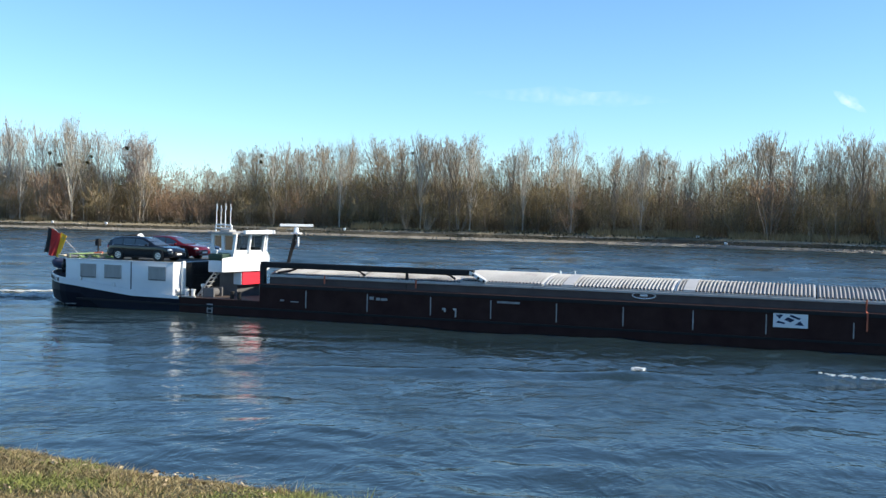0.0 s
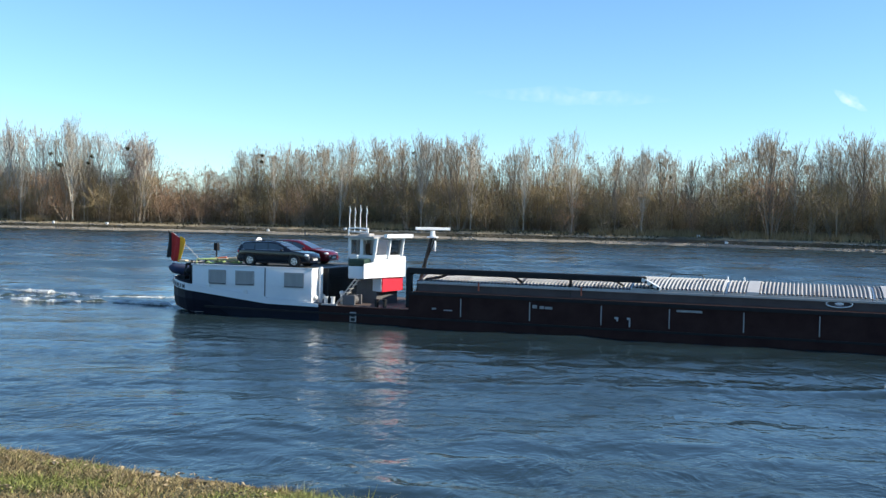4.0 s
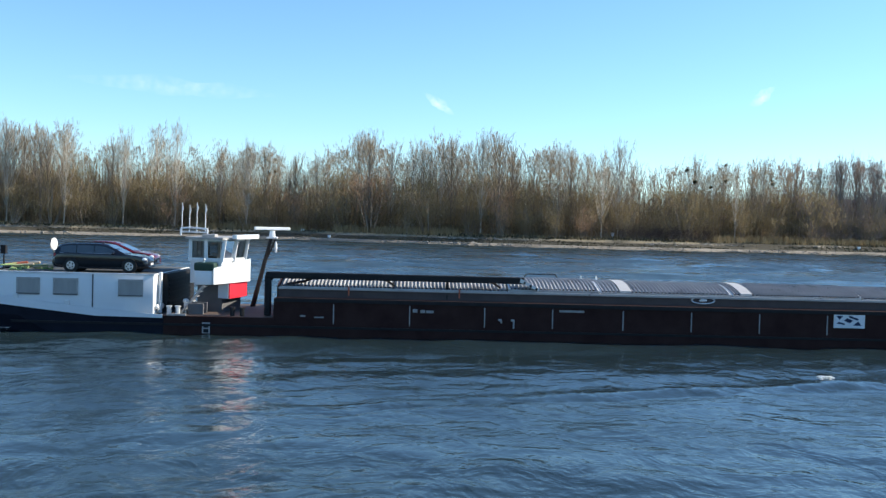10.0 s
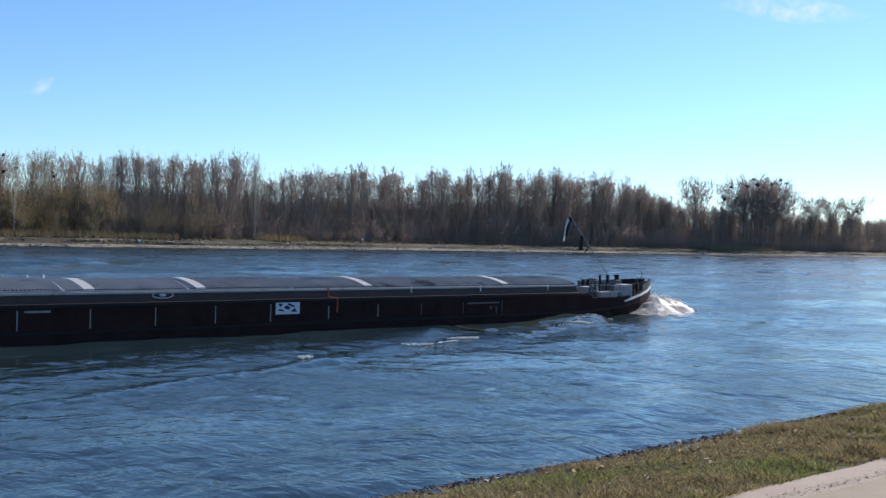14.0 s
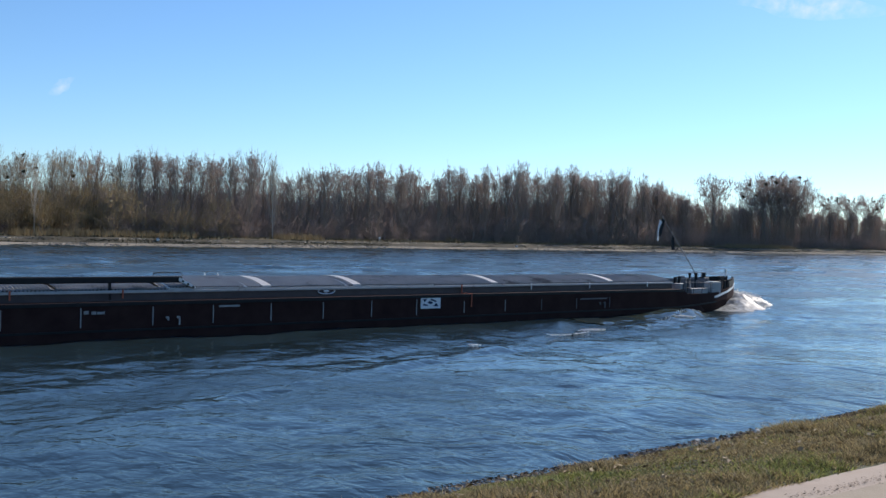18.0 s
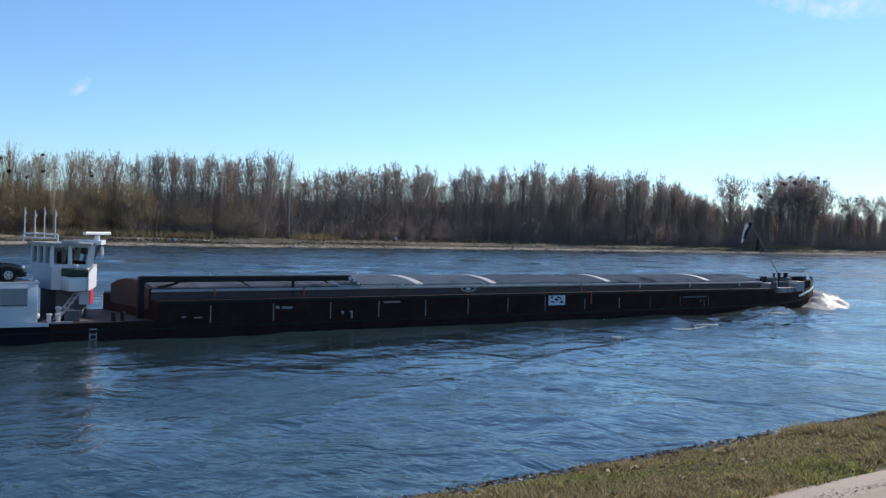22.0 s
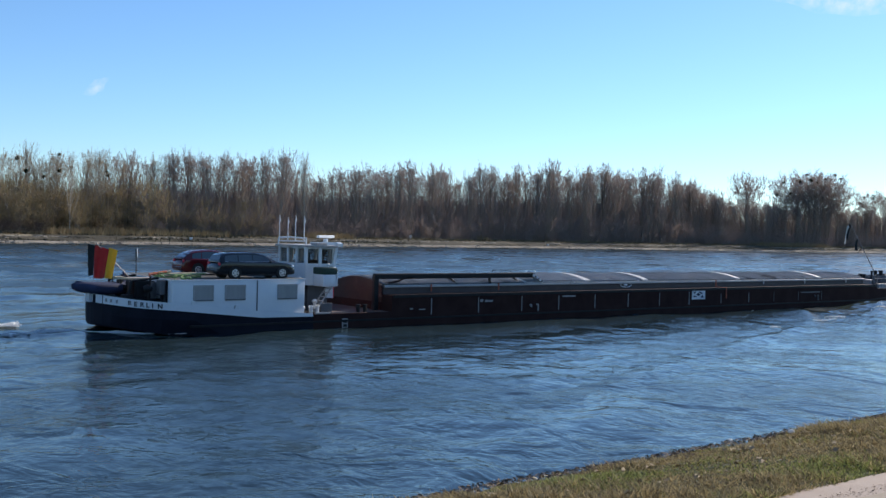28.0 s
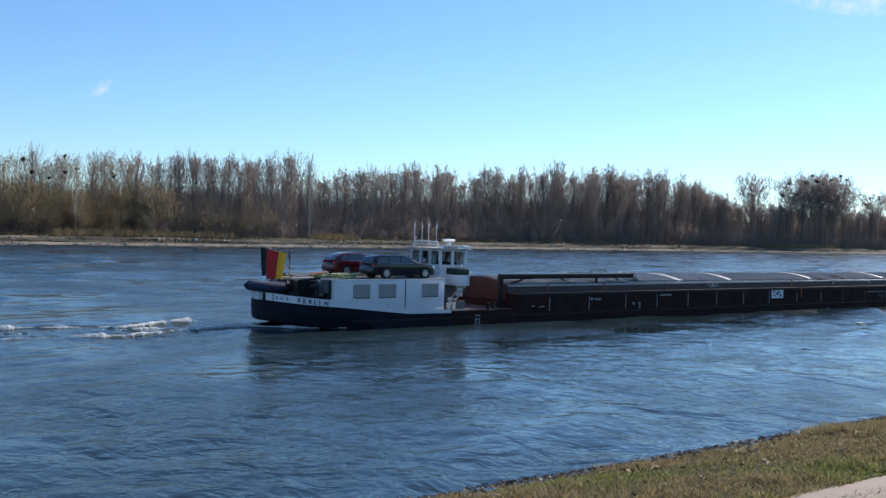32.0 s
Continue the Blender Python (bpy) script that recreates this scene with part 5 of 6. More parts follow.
    # glazing: each pane its own, between white posts
    for i, (a, b) in enumerate(zip(cabin, cabin[1:] + cabin[:1])):
        n = 3 if i == 4 else 2
        rake = 0.16 if i in (1, 2) else 0.0
        for k in range(n):
            p = [a[0] + (b[0] - a[0]) * (k + 0.10) / n, a[1] + (b[1] - a[1]) * (k + 0.10) / n]
            q = [a[0] + (b[0] - a[0]) * (k + 0.90) / n, a[1] + (b[1] - a[1]) * (k + 0.90) / n]
            part("window_pane" if i not in (1, 2) else "windscreen", Shape().add([(p[0], p[1], 3.84), (q[0], q[1], 3.84), (q[0] + rake, q[1], 4.78), (p[0] + rake, p[1], 4.78)], [(0, 1, 2, 3)]), M_PANE, wh)
        for k in range(n):
            x, y = a[0] + (b[0] - a[0]) * k / n, a[1] + (b[1] - a[1]) * k / n
            dx = 0.16 if (i in (1, 2)) else 0.0
            part("mullion", Shape().loft([[(x - 0.09, y - 0.08, 3.66), (x + 0.09, y - 0.08, 3.66), (x + 0.09, y + 0.08, 3.66), (x - 0.09, y + 0.08, 3.66)], [(x - 0.09 + dx, y - 0.08, 4.88), (x + 0.09 + dx, y - 0.08, 4.88), (x + 0.09 + dx, y + 0.08, 4.88), (x - 0.09 + dx, y + 0.08, 4.88)]]), M_WHITE, wh)
        part("window_head", side_panel(a, b, (4.74, 4.74), (4.88, 4.88), 0.07), M_WHITE, wh)
        part("window_board", side_panel(a, b, (3.68, 3.68), (3.86, 3.86), -0.05), M_WHITE, wh)
    part("ceiling_lining", prism([(-37.15, 2.6), (-35.55, 2.25), (-34.8, MID), (-35.55, 5.95), (-37.15, 5.6)], 4.80, 4.86), M_GREY, wh)
    part("helm_console", Shape().box(-35.75, -35.2, 3.2, 5.0, 3.65, 4.0, 0.05), M_BLACK, wh)
    part("helm_chair", Shape().box(-36.55, -36.1, 3.2, 3.8, 3.6, 3.9, 0.05).box(-36.6, -36.48, 3.25, 3.75, 3.9, 4.5, 0.04), M_BLACK, wh)
    part("wheelhouse_roof", prism([(-37.5, 2.2), (-35.4, 1.75), (-34.3, MID), (-35.4, 6.45), (-37.5, 6.0)], 4.86, 4.98), M_LIGHTMARK, wh, "pale overhanging roof")
    for sgn in (-1, 1):
        part("roof_visor", side_panel((-35.0, MID + sgn * 1.75), (-34.12, MID), (4.90, 4.92), (5.12, 5.16), 0.30 * sgn), M_WHITE, wh, "white visor over the windscreen")
    part("roof_box", Shape().box(-36.6, -35.9, 2.2, 3.0, 4.98, 5.14, 0.03), M_LIGHTMARK, wh)
    fr = Shape()
    fr.chain([(-38.2, 4.25, 5.0), (-38.2, 4.25, 5.4), (-37.6, 4.05, 5.45), (-36.6, 3.6, 5.4), (-36.6, 3.6, 5.0)], 0.05)
    fr.chain([(-38.2, 4.25, 5.2), (-36.6, 3.6, 5.2)], 0.04)
    part("mast_frame", fr, M_WHITE, wh, "white tubular aerial frame")
    for (x, y), z in zip(((-38.15, 4.25), (-37.68, 4.02), (-37.24, 3.85), (-36.73, 3.65)), (6.82, 6.7, 6.85, 6.78)):
        ae = part("aerial", Shape().tube((x, y, 5.2), (x, y, z), 0.034, 0.02, 6), M_WHITE, wh, "white whip aerial")
        part("pennant", Shape().add([(x, y, z - 0.05), (x + 0.10, y - 0.03, z - 0.3), (x - 0.02, y + 0.02, z - 0.62), (x, y + 0.03, z - 0.05), (x + 0.10, y, z - 0.3), (x - 0.02, y + 0.05, z - 0.62)], [(0, 1, 2), (3, 5, 4), (0, 3, 4, 1), (1, 4, 5, 2), (2, 5, 3, 0)]), M_WHITECLOTH, ae)
    part("stair", Shape().chain([(-37.4, 1.0, 0.95), (-36.2, 1.0, 2.5)], 0.05).chain([(-37.4, 1.6, 0.95), (-36.2, 1.6, 2.5)], 0.05), M_SKIRT, wh, "pale grey steps to the wheelhouse")
    for k in range(6):
        part("tread", Shape().box(-37.35 + 0.2 * k, -37.13 + 0.2 * k, 1.0, 1.6, 1.1 + 0.25 * k, 1.14 + 0.25 * k), M_SKIRT, wh)
    # radar mast
    rm = part("radar_mast", Shape().tube((-34.5, 6.45, 0.9), (-33.5, 6.5, 5.0), 0.15, 0.10).tube((-33.9, 6.47, 3.3), (-33.2, 6.5, 5.0), 0.05), M_BLACK, ship, "black raked radar mast")
    part("radar_base", Shape().tube((-33.45, 6.5, 4.95), (-33.45, 6.5, 5.35), 0.2, 0.14).box(-33.75, -33.15, 6.25, 6.75, 4.9, 5.0, 0.02), M_WHITE, rm)
    a = radians(31)
    bar = Shape().box(-1.1, 1.1, -0.1, 0.1, -0.09, 0.09, 0.03)
    bar.v = [(-33.45 + p[0] * math.cos(a) - p[1] * math.sin(a), 6.5 + p[0] * math.sin(a) + p[1] * math.cos(a), 5.48 + p[2]) for p in bar.v]
    part("radar_bar", bar, M_WHITE, rm, "white radar scanner bar")
    part("mast_lamp", Shape().ball((-33.2, 6.3, 4.4), 0.08, 0.08, 0.35), M_WHITE, rm)
    # working deck clutter
    for x, y in ((-37.9, 0.6), (-37.45, 0.6), (-34.6, 0.5), (-34.1, 0.5)):
        part("bollard", Shape().tube((x, y, 0.9), (x, y, 1.35), 0.12).tube((x, y, 1.33), (x, y, 1.4), 0.16), M_PLATE if x < -36 else M_BLACK, ship, "pale deck bollard" if x < -36 else "")
    part("deck_winch", Shape().tube((-36.6, 1.0, 1.2), (-36.6, 2.0, 1.2), 0.26, n=12).box(-37.0, -36.2, 0.95, 1.1, 0.92, 1.5, 0.03).box(-37.0, -36.2, 1.9, 2.05, 0.92, 1.5, 0.03), M_GREY, ship, "grey mooring winch")
    part("vent_cowl", Shape().tube((-37.2, 1.35, 0.92), (-37.2, 1.35, 1.55), 0.11).ball((-37.2, 1.35, 1.6), 0.17, 0.17, 0.13), M_PLATE, ship, "white mushroom vent")
    part("deck_edge_plate", Shape().box(-37.9, -36.9, -0.02, 0.1, 0.93, 1.03, 0.01), M_LIGHTMARK, ship)
    # stern gear
    st = Shape()
    st.tube((-47.7, 2.0, 2.3), (-47.7, 3.2, 2.3), 0.45, n=12).box(-48.2, -47.1, 1.85, 2.05, 1.7, 2.9, 0.05).box(-48.2, -47.1, 3.15, 3.35, 1.7, 2.9, 0.05).box(-48.5, -46.9, 1.4, 5.4, 1.5, 1.95, 0.05).tube((-48.4, 3.9, 1.9), (-48.2, 3.9, 3.1), 0.12)
    part("stern_winch", st, M_BLACK, ship, "black stern anchor winch")
    part("vent_box", Shape().box(-47.25, -46.85, 0.7, 1.3, 2.2, 3.0, 0.04), M_GREY, ship)
    for y in (1.9, 5.3):
        part("stern_frame", Shape().chain([(-48.6, y, 1.9), (-48.4, y, 2.9), (-46.9, y, 3.05)], 0.07), M_BLACK, ship)
    part("gangplank", Shape().box(-49.2, -47.2, 2.2, 2.6, 2.98, 3.07, 0.02).box(-49.2, -48.7, 2.2, 2.6, 3.07, 3.14, 0.02), M_CREAM, ship, "faded cream gangplank over the stern")
    # dark clutter of gear behind the house
    rg = random.Random(12)
    for k in range(26):
        gx = rg.uniform(-48.7, -47.0)
        gy, gz = rg.uniform(MID - half_beam(gx) + 0.75, MID + half_beam(gx) - 0.75), 1.5
        w, h = rg.uniform(0.10, 0.34), rg.uniform(0.8, 1.8)
        if rg.random() < 0.5:
            part("gear_box", Shape().box(gx - w, gx + w, gy - w, gy + w, gz, gz + h * 0.8, 0.04), rg.choice((M_BLACK, M_BLACK, M_RUST, M_GREY)), ship)
        else:
            part("gear_post", Shape().tube((gx, gy, gz), (gx + rg.uniform(-0.2, 0.2), gy, gz + h), 0.06).ball((gx, gy, gz + h * 0.6), w, w, w * 0.8, 10, 6), rg.choice((M_BLACK, M_BLACK, M_BLUEGREY)), ship)
    for y in (0.7, 1.1, 7.2):
        part("after_post", Shape().box(-47.0, -46.82, y, y + 0.25, 1.5, 3.0, 0.03), M_BLACK, ship)
    part("flagstaff", Shape().tube((-47.6, 3.2, 2.6), (-50.1, 2.75, 4.95), 0.035, 0.022, 6), M_LIGHTMARK, ship, "pale slanting flagstaff")
    part("stern_lamp_post", Shape().tube((-48.3, 5.2, 2.0), (-48.3, 5.2, 3.9), 0.05).box(-48.45, -48.15, 5.05, 5.35, 3.7, 4.2, 0.03), M_BLACK, ship)
    # the port's name on the white band, letter by letter round the curve
    dg = bpy.context.evaluated_depsgraph_get()
    for k, ch in enumerate("BERLIN"):
        cu = bpy.data.curves.new("letter", "FONT")
        cu.body, cu.size, cu.extrude, cu.offset = ch, 0.35, 0.012, 0.012
        tmp = bpy.data.objects.new("letter", cu)
        scene.collection.objects.link(tmp)
        dg.update()
        me = bpy.data.meshes.new_from_object(tmp.evaluated_get(dg))
        bpy.data.objects.remove(tmp)
        me.materials.clear()
        me.materials.append(M_LETTER)
        x = -48.84 + 0.255 * k
        a = math.atan2(half_beam(x + 0.25) - half_beam(x), 0.25)
        lt = new("letter", me)
        lt.parent = ship
        lt.matrix_basis = Matrix.Translation((x, MID - half_beam(x) - 0.05, sheer(x) - 0.34)) @ Matrix.Rotation(-a, 4, "Z") @ Matrix.Rotation(radians(90), 4, "X")
        tagged(lt, "dark capital letter of the port's name")
    for x in (-49.6, -49.45, -49.25, -48.75):
        part("lettering_bar", Shape().box(x - 0.05, x + 0.05, MID - half_beam(x) - 0.1, MID - half_beam(x) - 0.02, sheer(x) - 0.30, sheer(x) - 0.12), M_LIGHTMARK, ship)
    # bow gear
    part("bow_mast", Shape().tube((31.9, MID, 2.2), (31.75, MID, 3.1), 0.10).tube((31.8, MID, 3.0), (26.75, MID, 8.05), 0.05, 0.032), M_LIGHTMARK, ship, "slanting pale grey bow mast")
    part("mast_stay", Shape().tube((29.3, MID, 5.5), (29.0, MID + 0.3, 4.9), 0.04), M_BLACK, ship)
    part("anchor_winch", Shape().tube((31.5, 2.5, 2.45), (31.5, 5.7, 2.45), 0.2, n=12).box(31.2, 31.9, 2.7, 2.9, 2.0, 2.75, 0.04).box(31.2, 31.9, 5.4, 5.6, 2.0, 2.75, 0.04), M_GREY, ship, "black anchor winch")
    for x, y in ((26.0, 0.9), (26.5, 0.9), (27.4, 3.0), (28.1, 3.1), (33.4, 2.6), (33.9, 2.8)):
        part("bow_bollard", Shape().tube((x, y, 1.5), (x, y, 2.75), 0.14).tube((x, y, 2.72), (x, y, 2.82), 0.18), M_BLACK if x > 27 else M_GREY, ship)
    for x in (25.2, 26.4, 27.6, 28.8):
        part("bow_stanchion", Shape().tube((x, 0.3, 1.5), (x, 0.3, 2.55), 0.025), M_GREY, ship, "grey rail stanchion")
    part("bow_rail", Shape().chain([(25.2, 0.3, 2.52), (27.6, 0.3, 2.5), (29.6, 0.5, 2.3)], 0.024).chain([(25.2, 0.3, 2.05), (29.6, 0.5, 1.95)], 0.02), M_GREY, ship, "grey tubular rail")
    part("bow_stairs", Shape().box(26.6, 28.9, 0.6, 1.5, 1.5, 1.95, 0.04).box(25.6, 27.0, 1.0, 2.0, 1.5, 2.35, 0.04), M_LIGHTMARK, ship, "grey steps to the fore deck")
    part("bow_locker", Shape().box(29.5, 30.75, 0.62, 1.5, 1.42, 2.5, 0.05), M_LIGHTMARK, ship, "pale grey locker at the bow")
    for x in (31.2, 32.0, 32.8, 33.6, 34.4, 35.2):
        y = MID - half_beam(x) + 0.12
        part("bulwark_stay", Shape().box(x - 0.12, x + 0.12, y - 0.06, y + 0.1, sheer(x), 2.55 + (x - 31) * 0.03, 0.03), M_BLACK, ship)
    for x, y, wide in ((31.0, 3.5, 0.13), (32.4, 3.7, 0.19), (29.7, 3.2, 0.10)):
        part("mooring_post", Shape().tube((x, y, 1.6), (x, y, 3.05), wide, n=10).tube((x, y, 3.0), (x, y, 3.14), wide * 1.25, n=10), M_BLACK, ship, "black mooring post by the bow mast")
    part("breakwater", Shape().box(30.9, 31.05, 1.4, 6.8, 1.6, 2.5, 0.03), M_GREY, ship)
    part("anchor_pocket", Shape().box(30.8, 31.5, 1.0, 1.4, 1.3, 2.0, 0.05), M_BLACK, ship)
    part("stem_lamp", Shape().tube((36.3, MID, 2.7), (36.3, MID, 3.2), 0.05).ball((36.3, MID, 3.3), 0.12, 0.12, 0.14), M_PLATE, ship)
    return ship


ship = build_ship()


def build_flag(name, cells, label, slant=0.25):
    """A hanging flag in upright folds, with its origin at the top of its staff."""
    root = new(name)
    tagged(root, label, "flag")
    for nm, mat, x0, x1, z0, z1 in cells:
        sh = Shape()
        n = 8
        front = []
        for j in range(9):
            w = j / 8
            z = z1 + (z0 - z1) * w
            rowf, rowb = [], []
            for k in range(n + 1):
                x = x0 + (x1 - x0) * k / n
                y = (0.05 + 0.06 * w) * math.sin(9 * x + 1 + 1.5 * w) + 0.05 * math.sin(4 * w)
                px, pz = x * (1 - 0.20 * w) + slant * w, z - 0.42 * (x - x0) * (1 - w)
                rowf.append((px, y, pz))
                rowb.append((px, y + 0.012, pz))
            front.append(rowf + rowb[::-1])
        sh.loft(front)
        part(nm, sh, mat, root)
    return root




# ---- cars on the deckhouse roof ----
def build_car(name, length, width, height, base, paint, estate, label):
    """A car with its nose to +x, its origin on the ground under its middle."""
    root = new(name)
    tagged(root, label, "car")
    L, W, H = length, width, height
    x0 = -L / 2
    wr = 0.33
    ax = (x0 + 0.205 * L, x0 + 0.205 * L + base)

    def ring(x, half, lo, hi, bulge):
        return [(x, -half * 0.90, lo), (x, -half, lo + (hi - lo) * 0.35), (x, -half * bulge, hi - 0.05), (x, -half * bulge + 0.06, hi), (x, half * bulge - 0.06, hi), (x, half * bulge, hi - 0.05), (x, half, lo + (hi - lo) * 0.35), (x, half * 0.90, lo)]

    lower = [(0.0, 0.40, 0.62, 0.36), (0.015, 0.43, 0.80, 0.28), (0.05, 0.475, 0.93, 0.22), (0.15, 0.50, 0.97, 0.2), (0.3, 0.50, 0.955, 0.2), (0.5, 0.50, 0.93, 0.2), (0.66, 0.50, 0.92, 0.2), (0.76, 0.50, 0.93, 0.2), (0.87, 0.49, 0.885, 0.2), (0.945, 0.465, 0.80, 0.21), (0.985, 0.43, 0.69, 0.24), (1.0, 0.38, 0.56, 0.3)]
    part("body", Shape().loft([ring(x0 + u * L, W * hw, lo, hi * H / 1.46, 0.95) for u, hw, hi, lo in lower]), paint, root, "", True)
    if estate:
        top = [(0.02, 0.40, 0.93, 0.95), (0.055, 0.385, 0.93, 1.28), (0.10, 0.375, 0.93, 1.40), (0.2, 0.37, 0.93, 1.445), (0.35, 0.37, 0.93, 1.46), (0.47, 0.37, 0.93, 1.455), (0.56, 0.375, 0.93, 1.40), (0.66, 0.40, 0.93, 1.19), (0.755, 0.43, 0.92, 0.94)]
    else:
        top = [(0.02, 0.40, 0.93, 0.96), (0.09, 0.385, 0.93, 1.22), (0.17, 0.375, 0.93, 1.38), (0.28, 0.37, 0.93, 1.45), (0.4, 0.37, 0.93, 1.46), (0.5, 0.37, 0.92, 1.42), (0.58, 0.38, 0.91, 1.3), (0.67, 0.40, 0.93, 1.13), (0.76, 0.43, 0.92, 0.94)]

    def cab(x, half, lo, hi):
        return [(x, -half * 1.13, lo - 0.03), (x, -half, max(lo, hi - 0.06)), (x, -half * 0.86, hi), (x, half * 0.86, hi), (x, half, max(lo, hi - 0.06)), (x, half * 1.13, lo - 0.03)]

    part("roof", Shape().loft([cab(x0 + u * L, W * hw, lo * H / 1.46, hi * H / 1.46) for u, hw, lo, hi in top]), paint, root, "", True)
    # side windows: panes laid on the cabin's sides
    u0, u1 = (0.08, 0.655) if estate else (0.13, 0.64)
    cuts = [u0, u0 + (u1 - u0) * (0.30 if estate else 0.26), u0 + (u1 - u0) * 0.62, u1]

    def edge(u):
        k = [p[0] for p in top]
        return (float(np.interp(u, k, [p[1] for p in top])) * W, float(np.interp(u, k, [p[2] for p in top])) * H / 1.46, float(np.interp(u, k, [p[3] for p in top])) * H / 1.46)

    for side in (-1, 1):
        for a, b in zip(cuts, cuts[1:]):
            sh = Shape()
            rows = []
            for j in range(5):
                u = a + 0.006 + (b - a - 0.012) * j / 4
                hw, lo, hi = edge(u)
                z0, z1 = lo + 0.03, max(lo + 0.05, hi - 0.11)
                f0, f1 = (z0 - lo + 0.03) / max(hi - 0.06 - lo + 0.03, 0.05), (z1 - lo + 0.03) / max(hi - 0.06 - lo + 0.03, 0.05)
                y0, y1 = hw * (1.13 - 0.13 * f0) + 0.012, hw * (1.13 - 0.13 * f1) + 0.012
                x = x0 + u * L
                rows.append([(x, side * y0, z0), (x, side * y1, z1), (x, side * (y1 - 0.02), z1), (x, side * (y0 - 0.02), z0)])
            part("side_window", sh.loft(rows), M_GLASS, root)
        belt = [(x0 + u * L, side * (edge(u)[0] * 1.125 + 0.016), edge(u)[1] + 0.02) for u in (u0, 0.3, 0.5, u1)]
        part("window_trim", Shape().chain(belt, 0.012, 5), M_RIM, root, "chrome strip under the windows")
        part("mirror", Shape().ball((x0 + 0.645 * L, side * (W * 0.5 + 0.07), 0.99), 0.08, 0.11, 0.08), paint, root, "", True)
        part("headlamp", Shape().ball((x0 + 0.952 * L, side * W * 0.37, 0.70), 0.17, 0.17, 0.095), M_LAMPGLASS, root, "clear headlamp", True)
        part("tail_lamp", Shape().ball((x0 + 0.025 * L, side * W * 0.38, 0.84), 0.07, 0.13, 0.11), M_RED, root, "red tail lamp", True)
        part("sill", Shape().box(ax[0] + 0.36, ax[1] - 0.36, min(side * W * 0.44, side * W * 0.49), max(side * W * 0.44, side * W * 0.49), 0.17, 0.27, 0.02), M_BLACK, root)
        for x in ax:
            y0, y1 = side * (W * 0.5 - 0.19), side * (W * 0.5 + 0.005)
            part("wheel_arch", Shape().tube((x, side * (W * 0.5 - 0.2), wr + 0.02), (x, side * (W * 0.5 - 0.004 + 0.008), wr + 0.02), wr + 0.06, n=24), M_BLACK, root)
            wheel = part("wheel", Shape().tube((x, y0, wr), (x, y1 + side * 0.01, wr), wr, n=24), M_TYRE, root, "", True)
            part("rim", Shape().tube((x, y1 + side * 0.008, wr), (x, y1 + side * 0.022, wr), wr * 0.66, wr * 0.62, n=20), M_RIM, wheel, "five-spoke alloy rim", True)
            for k in range(5):
                sp = Shape()
                a = 2 * math.pi * (k + 0.5) / 5
                p = Vector((x + 0.13 * math.cos(a), y1 + side * 0.024, wr + 0.13 * math.sin(a)))
                sp.ball(p, 0.045, 0.004, 0.045, 8, 4)
                part("rim_opening", sp, M_BLACK, wheel)

    def pane(name, ua, ub, ya, yb):
        (ha, _, za), (hb, _, zb) = edge(ua), edge(ub)
        o = 0.015 if ua > 0.4 else -0.015
        sh = Shape().loft([[(x0 + ua * L + o, y * ha * 0.84 / 1.0, za + 0.012), (x0 + ub * L + o, y * hb * 0.88, zb + 0.012), (x0 + ub * L + o, y * hb * 0.88, zb - 0.01), (x0 + ua * L + o, y * ha * 0.84, za - 0.01)] for y in (-1, -0.5, 0, 0.5, 1)])
        part(name, sh, M_GLASS, root)

    pane("windscreen", 0.575, 0.74, 0, 0)
    pane("rear_window", 0.055 if estate else 0.12, 0.027 if estate else 0.04, 0, 0)
    part("grille", Shape().box(L / 2 - 0.05, L / 2 + 0.012, -0.42, 0.42, 0.36, 0.60, 0.03), M_BLACK, root)
    part("front_bumper", Shape().box(L / 2 - 0.12, L / 2 + 0.02, -W * 0.36, W * 0.36, 0.26, 0.36, 0.03), paint, root)
    part("rear_bumper", Shape().box(-L / 2 - 0.02, -L / 2 + 0.12, -W * 0.4, W * 0.4, 0.36, 0.52, 0.04), paint, root)
    part("number_plate", Shape().box(L / 2 + 0.012, L / 2 + 0.024, -0.26, 0.26, 0.40, 0.51), M_WHITE, root, "plain white plate")
    if estate:
        for side in (-1, 1):
            part("roof_rail", Shape().chain([(x0 + 0.12 * L, side * W * 0.33, H + 0.0), (x0 + 0.16 * L, side * W * 0.33, H + 0.04), (x0 + 0.48 * L, side * W * 0.33, H + 0.04), (x0 + 0.53 * L, side * W * 0.33, H - 0.02)], 0.016, 6), M_BLACK, root)
    return root


estate_car = build_car("estate_car", 4.95, 1.86, 1.48, 3.0, M_CARBLUE, True, "dark blue estate car parked on the deckhouse roof")
hatchback = build_car("hatchback_car", 4.7, 1.80, 1.50, 2.66, M_CARRED, False, "dark red hatchback parked behind the estate car")


